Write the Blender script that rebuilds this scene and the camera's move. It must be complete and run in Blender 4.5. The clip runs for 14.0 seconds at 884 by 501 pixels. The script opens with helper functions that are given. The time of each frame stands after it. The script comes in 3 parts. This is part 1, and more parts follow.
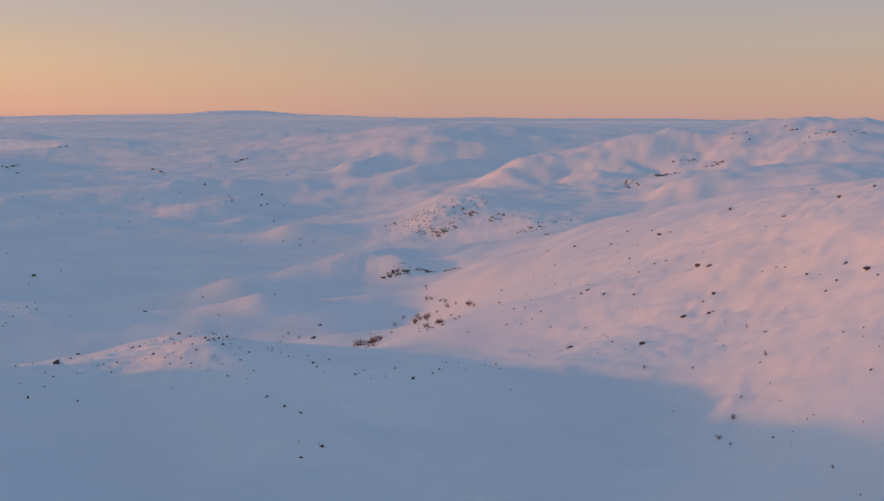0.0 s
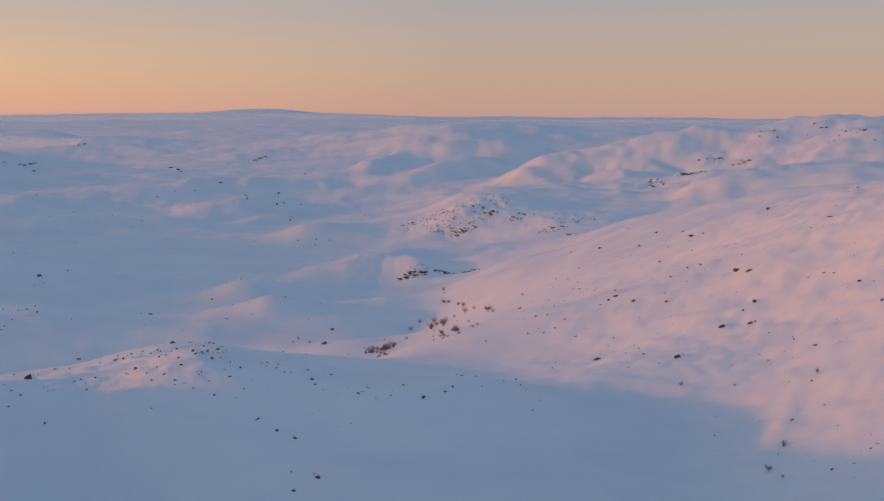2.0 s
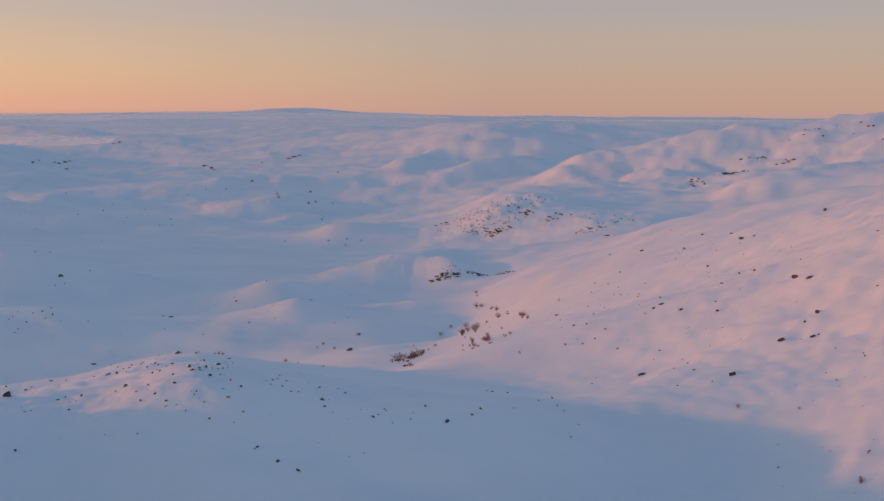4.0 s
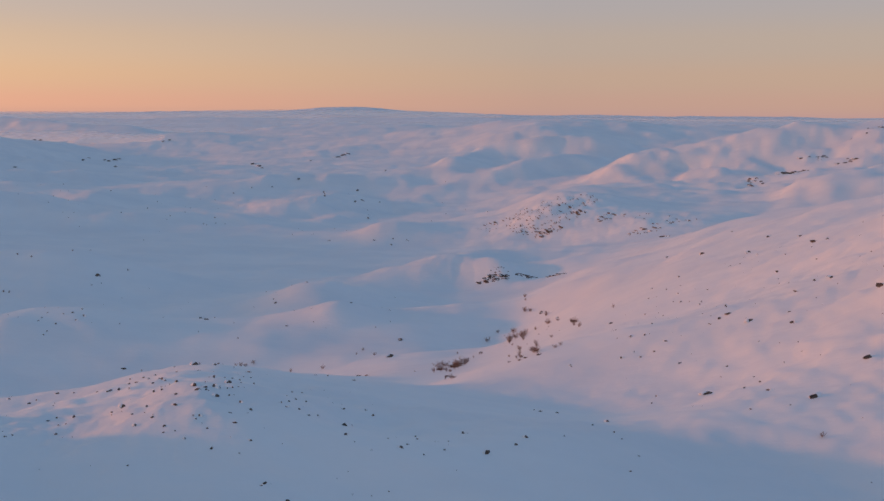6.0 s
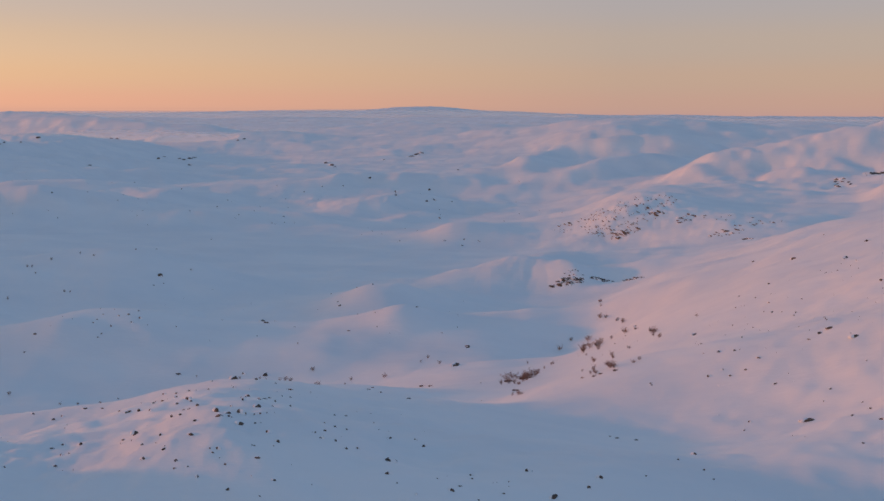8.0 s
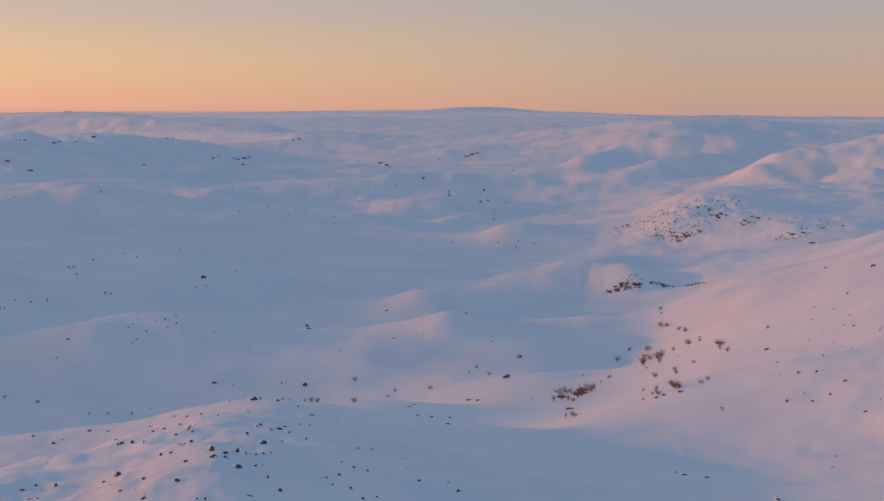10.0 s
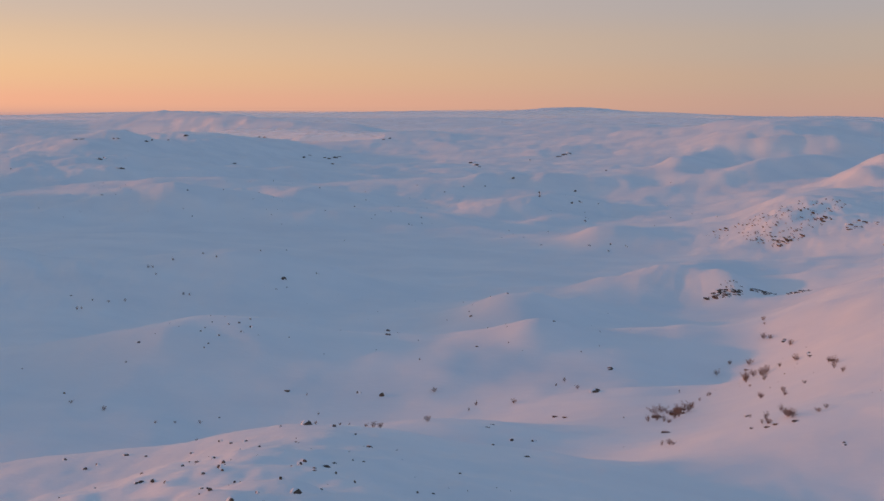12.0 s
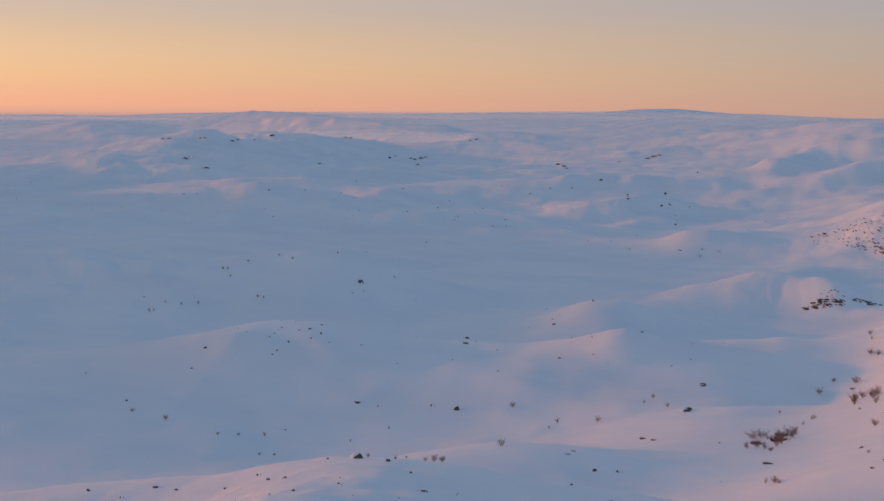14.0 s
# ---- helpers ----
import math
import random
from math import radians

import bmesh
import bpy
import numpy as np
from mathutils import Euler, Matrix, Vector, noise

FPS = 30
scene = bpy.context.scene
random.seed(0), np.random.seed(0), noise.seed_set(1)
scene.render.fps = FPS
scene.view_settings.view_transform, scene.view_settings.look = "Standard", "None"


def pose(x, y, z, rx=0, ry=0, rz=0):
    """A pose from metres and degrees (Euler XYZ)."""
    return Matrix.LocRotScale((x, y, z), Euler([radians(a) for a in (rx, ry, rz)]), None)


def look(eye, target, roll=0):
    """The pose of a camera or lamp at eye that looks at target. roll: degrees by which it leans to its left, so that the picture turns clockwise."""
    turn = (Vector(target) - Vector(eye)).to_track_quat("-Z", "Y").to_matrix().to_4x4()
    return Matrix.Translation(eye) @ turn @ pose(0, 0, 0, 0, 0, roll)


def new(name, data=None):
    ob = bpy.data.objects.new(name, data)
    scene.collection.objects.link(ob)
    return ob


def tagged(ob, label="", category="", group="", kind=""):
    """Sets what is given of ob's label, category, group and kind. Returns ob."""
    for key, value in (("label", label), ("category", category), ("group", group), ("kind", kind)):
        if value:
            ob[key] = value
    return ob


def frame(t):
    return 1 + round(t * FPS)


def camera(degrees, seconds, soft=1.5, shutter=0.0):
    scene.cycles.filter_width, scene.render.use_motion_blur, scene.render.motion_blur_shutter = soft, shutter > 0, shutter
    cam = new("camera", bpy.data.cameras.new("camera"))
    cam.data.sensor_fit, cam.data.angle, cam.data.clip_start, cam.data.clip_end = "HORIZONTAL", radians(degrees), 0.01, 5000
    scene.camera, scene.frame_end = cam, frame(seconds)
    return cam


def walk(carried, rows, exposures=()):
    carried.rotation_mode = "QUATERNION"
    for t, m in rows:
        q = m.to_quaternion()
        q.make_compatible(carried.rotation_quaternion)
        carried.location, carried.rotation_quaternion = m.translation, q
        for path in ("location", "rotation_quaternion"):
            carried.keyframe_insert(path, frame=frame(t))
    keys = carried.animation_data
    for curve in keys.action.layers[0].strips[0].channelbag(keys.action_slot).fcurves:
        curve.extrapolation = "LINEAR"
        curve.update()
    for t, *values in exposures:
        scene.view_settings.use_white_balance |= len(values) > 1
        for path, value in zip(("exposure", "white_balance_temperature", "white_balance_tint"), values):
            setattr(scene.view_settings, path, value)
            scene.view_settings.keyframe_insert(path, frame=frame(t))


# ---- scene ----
cam = camera(39.0, 14.0)
# seconds, x, y, z, heading to the left, upward tilt, roll
ROWS = [
    (0, -0.00, 0.00, 60.00, 0.000, -6.096, -0.094),
    (0.5, 0.14, 3.33, 59.79, 0.208, -6.109, -0.099),
    (1, 0.34, 6.73, 59.54, 0.457, -6.120, -0.083),
    (1.5, 0.48, 10.08, 59.30, 0.700, -6.132, -0.058),
    (2, 0.63, 13.50, 59.02, 0.962, -6.137, -0.037),
    (2.5, 0.78, 16.79, 58.79, 1.266, -6.140, -0.017),
    (5, 1.20, 33.65, 57.45, 3.736, -6.174, 0.071),
    (5.5, 1.19, 37.01, 57.18, 4.318, -6.183, 0.090),
    (6, 1.21, 40.31, 56.95, 4.942, -6.189, 0.126),
    (6.5, 1.19, 43.59, 56.70, 5.671, -6.181, 0.148),
    (7, 1.12, 46.92, 56.44, 6.575, -6.190, 0.160),
    (7.5, 1.03, 50.32, 56.17, 7.491, -6.194, 0.164),
    (8, 0.91, 53.64, 55.93, 8.395, -6.199, 0.156),
    (10.5, -0.34, 69.97, 54.83, 11.901, -6.184, 0.197),
    (11, -0.73, 73.28, 54.57, 13.037, -6.192, 0.233),
    (11.5, -1.18, 76.41, 54.37, 14.099, -6.175, 0.268),
    (12, -1.66, 79.52, 54.19, 15.205, -6.172, 0.291),
    (12.5, -2.12, 82.59, 54.03, 16.232, -6.169, 0.330),
    (13, -2.71, 85.76, 53.80, 17.237, -6.156, 0.380),
    (13.5, -3.35, 88.87, 53.56, 18.237, -6.135, 0.422),
    (14, -4.02, 91.78, 53.36, 19.210, -6.129, 0.448),
]
walk(cam, [(t, pose(x, y, z, 90 + tilt, 0, yaw) @ pose(0, 0, 0, 0, 0, roll)) for t, x, y, z, yaw, tilt, roll in ROWS])

# ---- light: low winter sun, twilight sky ----
SUN_LEFT, SUN_UP = 92.0, 6.3          # degrees to the left of north (y), degrees above the horizon
SUN_WAY = Vector((-math.sin(radians(SUN_LEFT)) * math.cos(radians(SUN_UP)), math.cos(radians(SUN_LEFT)) * math.cos(radians(SUN_UP)), math.sin(radians(SUN_UP))))


def make_world():
    world = bpy.data.worlds.new("winter_sky")
    scene.world = world
    world.use_nodes = True
    nt = world.node_tree
    nt.nodes.clear()
    N, L = nt.nodes.new, nt.links.new
    out, add = N("ShaderNodeOutputWorld"), N("ShaderNodeAddShader")
    sky = N("ShaderNodeTexSky")
    sky.sky_type, sky.sun_disc = "NISHITA", False
    sky.sun_elevation, sky.sun_rotation = radians(SUN_UP), radians(-SUN_LEFT)
    b1, b2 = N("ShaderNodeBackground"), N("ShaderNodeBackground")
    b1.inputs[1].default_value = 0.015
    L(sky.outputs[0], b1.inputs[0])
    tc, sep, ramp = N("ShaderNodeTexCoord"), N("ShaderNodeSeparateXYZ"), N("ShaderNodeValToRGB")
    L(tc.outputs["Generated"], sep.inputs[0])
    root = N("ShaderNodeMath")          # square root stretches the low part of the sky
    root.operation, root.use_clamp = "POWER", True
    root.inputs[1].default_value = 0.5
    zc = N("ShaderNodeMath")
    zc.operation = "MAXIMUM"
    zc.inputs[1].default_value = 0.0
    L(sep.outputs[2], zc.inputs[0])
    L(zc.outputs[0], root.inputs[0])
    L(root.outputs[0], ramp.inputs[0])

    def stops(r, rows):
        r.color_ramp.interpolation = "EASE"
        e = r.color_ramp.elements
        while len(e) < len(rows):
            e.new(0.5)
        for k, (p, c) in zip(e, rows):
            k.position, k.color = p, (*c, 1)
    stops(ramp, [(0.0, (0.50, 0.305, 0.28)), (0.10, (0.52, 0.325, 0.265)), (0.17, (0.50, 0.345, 0.27)), (0.235, (0.455, 0.355, 0.305)),
                 (0.30, (0.395, 0.35, 0.36)), (0.46, (0.325, 0.318, 0.36)), (0.72, (0.168, 0.256, 0.412)), (1.0, (0.122, 0.236, 0.420))])
    # warm glow towards the sun
    dot, mr, glow, mul = N("ShaderNodeVectorMath"), N("ShaderNodeMapRange"), N("ShaderNodeValToRGB"), N("ShaderNodeMixRGB")
    dot.operation = "DOT_PRODUCT"
    dot.inputs[1].default_value = (SUN_WAY.x, SUN_WAY.y, 0)
    L(tc.outputs["Generated"], dot.inputs[0])
    mr.inputs[1].default_value, mr.inputs[2].default_value = -0.03, 0.87
    L(dot.outputs["Value"], mr.inputs[0])
    stops(glow, [(0.0, (0.16, 0.03, 0.0)), (0.10, (0.50, 0.13, 0.0)), (0.20, (0.47, 0.205, 0.0)), (0.30, (0.28, 0.135, 0.01)), (0.5, (0.05, 0.02, 0.0)), (1.0, (0, 0, 0))])
    L(root.outputs[0], glow.inputs[0])
    mul.blend_type = "ADD"
    L(mr.outputs[0], mul.inputs[0])
    L(ramp.outputs[0], mul.inputs[1])
    L(glow.outputs[0], mul.inputs[2])
    halo, mr2, mul2 = N("ShaderNodeValToRGB"), N("ShaderNodeMapRange"), N("ShaderNodeMixRGB")
    mr2.inputs[1].default_value, mr2.inputs[2].default_value = 0.66, 1.0
    L(dot.outputs["Value"], mr2.inputs[0])
    stops(halo, [(0.0, (2.4, 0.85, 0.55)), (0.2, (2.5, 0.95, 0.6)), (0.36, (1.2, 0.5, 0.4)), (0.6, (0, 0, 0))])
    L(root.outputs[0], halo.inputs[0])
    mul2.blend_type = "ADD"
    L(mr2.outputs[0], mul2.inputs[0])
    L(mul.outputs[0], mul2.inputs[1])
    L(halo.outputs[0], mul2.inputs[2])
    # the upper dome is warmer on the sun's side
    high, side, both, dome = N("ShaderNodeMapRange"), N("ShaderNodeMapRange"), N("ShaderNodeMath"), N("ShaderNodeMixRGB")
    high.inputs[1].default_value, high.inputs[2].default_value = 0.36, 0.62
    side.inputs[1].default_value, side.inputs[2].default_value = -0.2, 0.8
    L(root.outputs[0], high.inputs[0])
    L(dot.outputs["Value"], side.inputs[0])
    both.operation = "MULTIPLY"
    L(high.outputs[0], both.inputs[0])
    L(side.outputs[0], both.inputs[1])
    dome.blend_type = "MULTIPLY"
    dome.inputs[2].default_value = (1.02, 0.84, 0.66, 1)
    L(both.outputs[0], dome.inputs[0])
    L(mul2.outputs[0], dome.inputs[1])
    L(dome.outputs[0], b2.inputs[0])
    b2.inputs[1].default_value = 1.0
    L(b1.outputs[0], add.inputs[0])
    L(b2.outputs[0], add.inputs[1])
    L(add.outputs[0], out.inputs[0])


make_world()
sun_data = bpy.data.lights.new("sun", "SUN")
sun_data.energy, sun_data.angle, sun_data.color = 1.58, radians(1.6), (1.0, 0.26, 0.02)
sun = new("sun", sun_data)
sun.matrix_world = look((0, 0, 0), -SUN_WAY)

# ---- materials ----


def material(name):
    m = bpy.data.materials.new(name)
    m.use_nodes = True
    return m, m.node_tree.nodes, m.node_tree.links, m.node_tree.nodes["Principled BSDF"]


def noise_node(N, L, scale, detail=4, rough=0.55, stretch=(1, 1, 1)):
    tc, mp, no = N.new("ShaderNodeTexCoord"), N.new("ShaderNodeMapping"), N.new("ShaderNodeTexNoise")
    mp.inputs["Scale"].default_value = stretch
    no.inputs["Scale"].default_value, no.inputs["Detail"].default_value, no.inputs["Roughness"].default_value = scale, detail, rough
    L.new(tc.outputs["Object"], mp.inputs[0])
    L.new(mp.outputs[0], no.inputs["Vector"])
    return no


def two_tone(name, c1, c2, scale, rough, bump=0.3, bump_scale=None, dist=0.05, stretch=(1, 1, 1), lo=0.35, hi=0.65):
    m, N, L, bsdf = material(name)
    a = noise_node(N, L, scale, stretch=stretch)
    ramp = N.new("ShaderNodeValToRGB")
    ramp.color_ramp.elements[0].position, ramp.color_ramp.elements[1].position = lo, hi
    ramp.color_ramp.elements[0].color, ramp.color_ramp.elements[1].color = (*c1, 1), (*c2, 1)
    L.new(a.outputs[0], ramp.inputs[0])
    L.new(ramp.outputs[0], bsdf.inputs["Base Color"])
    bsdf.inputs["Roughness"].default_value = rough
    bsdf.inputs["Specular IOR Level"].default_value = 0.25
    b = noise_node(N, L, bump_scale or scale * 4, 5, 0.6, stretch)
    bp = N.new("ShaderNodeBump")
    bp.inputs["Strength"].default_value, bp.inputs["Distance"].default_value = bump, dist
    L.new(b.outputs[0], bp.inputs["Height"])
    L.new(bp.outputs[0], bsdf.inputs["Normal"])
    return m


SNOW = two_tone("wind_packed_snow", (0.80, 0.83, 0.86), (0.88, 0.89, 0.90), 0.06, 0.7, 0.4, 0.45, 0.35, (0.5, 1.0, 1.0))
CAP = two_tone("fresh_snow", (0.82, 0.84, 0.87), (0.88, 0.89, 0.90), 0.8, 0.7, 0.3, 3.0, 0.05)
ROCK = two_tone("lichen_grey_rock", (0.045, 0.04, 0.04), (0.15, 0.115, 0.092), 1.6, 0.85, 0.7, 5.0, 0.12)
TWIG = two_tone("birch_twig_bark", (0.16, 0.10, 0.08), (0.34, 0.22, 0.17), 6.0, 0.8, 0.2, 20.0, 0.01)
# brown rock of the sunlit ledges, with the sun's warmth put into its colour
LEDGE = two_tone("sunlit_brown_rock", (0.09, 0.06, 0.05), (0.28, 0.17, 0.115), 1.3, 0.85, 0.7, 5.0, 0.12)
HEATH = two_tone("brown_heath", (0.05, 0.025, 0.015), (0.15, 0.08, 0.045), 3.0, 0.9, 0.6, 9.0, 0.05)


def fog_material(name, density):
    m, N, L, bsdf = material(name)
    out = N["Material Output"]
    N.remove(bsdf)
    clear, soft, thin, mix, mix2 = (N.new(k) for k in ("ShaderNodeBsdfTransparent", "ShaderNodeBsdfDiffuse", "ShaderNodeBsdfTranslucent", "ShaderNodeMixShader", "ShaderNodeMixShader"))
    soft.inputs[0].default_value = thin.inputs[0].default_value = (0.97, 0.97, 0.97, 1)
    mix2.inputs[0].default_value = 0.45
    L.new(soft.outputs[0], mix2.inputs[1])
    L.new(thin.outputs[0], mix2.inputs[2])
    tc, sep, wisps = N.new("ShaderNodeTexCoord"), N.new("ShaderNodeSeparateXYZ"), noise_node(N, L, 5.0, 3, 0.5, (1, 1, 0.3))
    L.new(tc.outputs["Object"], sep.inputs[0])
    fade, mul = N.new("ShaderNodeMapRange"), N.new("ShaderNodeMath")
    fade.inputs[1].default_value, fade.inputs[2].default_value, fade.inputs[3].default_value, fade.inputs[4].default_value = 0.1, 1.0, density, 0.0
    L.new(sep.outputs[2], fade.inputs[0])
    mul.operation, mul.use_clamp = "MULTIPLY", True
    L.new(fade.outputs[0], mul.inputs[0])
    L.new(wisps.outputs[0], mul.inputs[1])
    L.new(mul.outputs[0], mix.inputs[0])
    L.new(clear.outputs[0], mix.inputs[1])
    L.new(mix2.outputs[0], mix.inputs[2])
    L.new(mix.outputs[0], out.inputs[0])
    return m


MIST = fog_material("thin_ground_mist", 3.2)
# thin veil for lenses that imitate aerial haze
HAZE = fog_material("aerial_haze_veil", 0.38)

# ---- the ground: one sheet of snow-covered fell to the horizon ----
FLOOR, RISE, RISE_AT, RISE_OVER = 6.27, 53.83, 2977, 728
# hills: x, y, half length, half width, turn in degrees, height
NEAR_RIDGE = [
    (-65.0, 79.0, 132.3, 47.5, 35, 25.52),
    (-24.9, 126.1, 26.6, 14.0, 8, 5.83),
    (-35.1, 170.6, 30.5, 12.7, 16, 7.33),
    (-32.7, 149.7, 22.5, 19.7, 11, 11.10),
    (-6.4, 150.5, 17.5, 29.3, 9, 2.99),
    (21.1, 124.1, 13.2, 14.9, -3, -3.29),
    (-53.5, 187.2, 50.5, 27.6, 37, 11.31),
    (-73.1, 130.6, 29.1, 40.2, 14, 12.39),
]
EAST_HILL = [
    (77.3, 198.8, 57.9, 223.3, 5, 40.58),
    (6.7, 247.6, 53.1, 60.0, -22, 12.19),
    (35.6, 292.2, 148.9, 98.1, 8, -5.98),
    (35.4, 153.5, 20.9, 29.5, -2, -4.02),
    (-2.2, 193.4, 46.7, 15.9, -24, 6.80),
    (117.1, 299.4, 41.6, 74.5, 23, 15.09),
]
VALLEY_KNOLLS = [
    (-37.3, 304.2, 83.0, 25.1, 24, 6.96),
    (-54.5, 353.1, 22.4, 26.2, 5, 7.53),
    (-105.3, 298.4, 40.5, 16.5, 21, 6.68),
    (-139.1, 387.6, 37.2, 16.6, -4, 6.90),
    (-7.5, 279.3, 13.4, 49.8, -3, -4.53),
    (-27.0, 398.0, 22.0, 11.0, 12, 5.50),
    (-13.5, 391.0, 7.5, 6.5, 0, 5.20),
    (-15.3, 439.0, 19.9, 15.5, 0, 1.82),
]
EAST_RIDGE = [
    (4.0, 524.0, 36.0, 27.0, 0, 11.00),
    (46.5, 492.1, 29.3, 19.0, -2, 4.79),
    (24.9, 539.8, 29.9, 15.0, -0, -0.34),
    (82.9, 624.3, 77.7, 78.1, 0, 13.5),
    (217.3, 669.2, 92.5, 121.5, 3, 47.79),
    (158.5, 529.5, 79.2, 43.1, -5, 18.40),
    (87.3, 678.5, 89.9, 34.4, 12, 20.76),
]
WEST_RIDGES = [
    (-212.8, 441.7, 65.0, 52.0, -4, 5.55),
    (-200.0, 364.0, 60.0, 22.0, 5, 8.50),
    (-266.2, 556.3, 119.9, 30.9, 11, 10.69),
    (-107.4, 642.1, 37.9, 22.9, 2, 8.53),
    (-56.9, 518.9, 23.0, 16.3, 0, 6.40),
    (-163.1, 715.6, 88.5, 37.0, 8, 8.48),
    (-27.4, 768.6, 112.0, 73.2, 26, 15.51),
    (55.1, 841.2, 118.0, 100.9, -0, 20.80),
    (-420.0, 747.2, 172.2, 71.1, -33, 15.29),
    (-466.7, 890.1, 82.4, 70.9, -2, 18.27),
]
FAR_HILLS = [
    (-536.8, 1152.2, 124.2, 200.0, 7, 25.0),
    (-200.0, 1214.4, 120.0, 60.2, -0, 0.45),
    (-391.3, 1364.4, 139.5, 59.1, -1, 11.62),
    (-256.7, 1001.9, 87.7, 58.9, -0, 3.48),
    (-372.4, 1019.7, 71.7, 49.7, 1, 3.26),
    (-62.2, 1013.3, 122.0, 65.1, -5, 6.72),
    (18.1, 1272.9, 169.2, 69.5, -13, 11.09),
    (-472.6, 1043.7, 76.2, 55.2, 0, 10.00),
    (149.8, 979.8, 120.2, 80.2, 0, 10.01),
    (27.5, 1322.2, 302.3, 204.4, -16, 29.99),
    (-224.2, 1642.5, 328.4, 182.3, -3, 25.75),
    (493.3, 1197.0, 257.3, 253.1, 0, 25.19),
]
NEAR_BUMPS = [
    (-25.0, 130.1, 9.1, 9.4, 0, 1.47),
    (-32.5, 126.3, 7.1, 9.2, 9, -2.18),
    (-11.9, 132.1, 9.4, 6.8, 3, -1.86),
    (-33.5, 154.0, 7.4, 12.5, 9, 1.39),
    (-16.6, 165.2, 17.4, 12.6, -21, 2.94),
    (-0.0, 134.8, 12.0, 12.1, -0, 0.17),
    (-17.7, 109.7, 7.1, 6.1, 0, 1.00),
    (-45.2, 158.4, 11.6, 12.8, 6, -1.30),
    (19.5, 150.0, 10.5, 12.2, -4, 1.61),
    (35.2, 163.4, 12.1, 13.3, 0, 0.73),
    (49.7, 190.1, 12.9, 15.9, 1, 1.08),
    (25.1, 212.3, 14.2, 14.0, 0, 0.63),
    (4.9, 243.0, 17.0, 14.0, 1, -1.62),
    (35.6, 241.9, 13.8, 15.3, -0, -0.90),
    (57.5, 247.2, 15.6, 18.1, -1, -2.51),
    (-24.6, 168.5, 10.3, 8.5, -0, -1.42),
]
SADDLE = [
    (-18.5, 202.4, 16.2, 17.5, 4, -5.00),
    (-12.1, 226.0, 15.1, 16.5, -1, -0.66),
    (12.0, 575.0, 44.0, 40.0, -3, 11.50),
]
WEST_LAYERS = [
    (-258, 640, 120, 42, 26, 8),
    (-302, 740, 150, 34, 26, -16),
    (-352, 815, 110, 26, 26, 9),
    (-420, 925, 120, 24, 20, 7),
    (-455, 1015, 110, 20, 12, 6),
    (-330, 1010, 60, 20, 10, 2),
    (-400, 1110, 85, 120, 0, -13),
]
FAR_MOUNTAINS_AND_SHADE_HILL = [
    (-760, 4440, 210, 150, 0, 24),
    (-1250, 4330, 330, 150, 0, 14),
    (-2500, 3750, 500, 300, 0, 6),
    (-560, 4450, 300, 200, 0, 12),
    (1400, 4100, 900, 1100, 0, -14),
    (-2600, 3400, 900, 900, 0, -19),
    # near ground sunk so that the front slope drops into shade
    (-32, 97, 18, 12, 0, -4),
    # unseen hill added far west to shade the western slopes
    (-1450, 1250, 180, 260, 0, 45),
    (-4, 388, 30, 9, 0, -1.5),
]
# unseen steep bank, added west of the flight: shades the hollow under the camera
UNSEEN_SHADE_BANK = [(-60, 68, 13, 12, 0, 5.0), (-60, 84, 13, 12, 0, 6.0), (-60, 99, 13, 11, 0, 5.2), (-60, 110, 12, 9, 0, 4.0), (-58, 119, 10, 6, 0, 3.0)]
# long unseen fell added west beyond the valley; its shadow lies over the floor
UNSEEN_SHADE_FELL = [(-570, y, 90, 80, 0, 33.5) for y in (210, 290, 370, 450, 530)] + [(-690, 630, 90, 85, 0, 38), (-760, 740, 90, 90, 0, 38)]
WEST_SKYLINE = [
    (-840, 1690, 230, 90, -22, 40), (-1040, 1600, 150, 80, -25, 26), (-620, 1520, 220, 60, -22, 26), (-452, 967, 40, 35, 0, 8), (-350, 1045, 45, 40, 0, 2),
    (-480, 1310, 100, 55, -20, -5), (-470, 850, 90, 18, -25, 4), (-540, 930, 100, 20, -25, 5), (-410, 975, 80, 20, -20, 4), (-600, 1060, 120, 24, -22, 5),
]
# a drifted bank of snow at the foot of the hill
DRIFTS = [(29.5, 124.8, 5.5, 1.4, 63, 0.5)]
KNOLL_TOPS = [
    (-95, 585, 12, 10, 60, 3), (-63, 510, 10, 9, -4, 2.5), (-26, 419, 24, 12, 66, 5.5), (-60, 344, 12, 12, 6, 3.5), (-47, 302, 13, 10, 29, 2.6), (-43, 297, 10, 6, -107, 1.6),
    (-136, 377, 24, 18, 29, 3), (-106, 284, 16, 13, 25, 2.5), (-92, 287, 14, 14, -4, 2), (-211, 362, 14, 11, 53, 1), (-209, 387, 30, 12, 116, 1.5), (-309, 505, 26, 14, 35, 3),
]
WEST_SWELLS = [
    (-275, 539, 19, 14, 43, 3.5), (-245, 554, 21, 14, 10, 3.5), (-224, 588, 34, 14, 81, 3), (-207, 635, 25, 14, 56, 3), (-378, 735, 21, 16, 46, 4),
    (-344, 773, 32, 15, 57, 4), (-245, 543, 15, 14, 10, 3), (-176, 549, 20, 14, 18, 2.5), (-143, 560, 18, 14, 10, 2.5), (-120, 625, 18, 10, 47, 2.5),
    (-153, 687, 21, 14, 56, 3.5), (-119, 706, 28, 14, 10, 3.5),
]
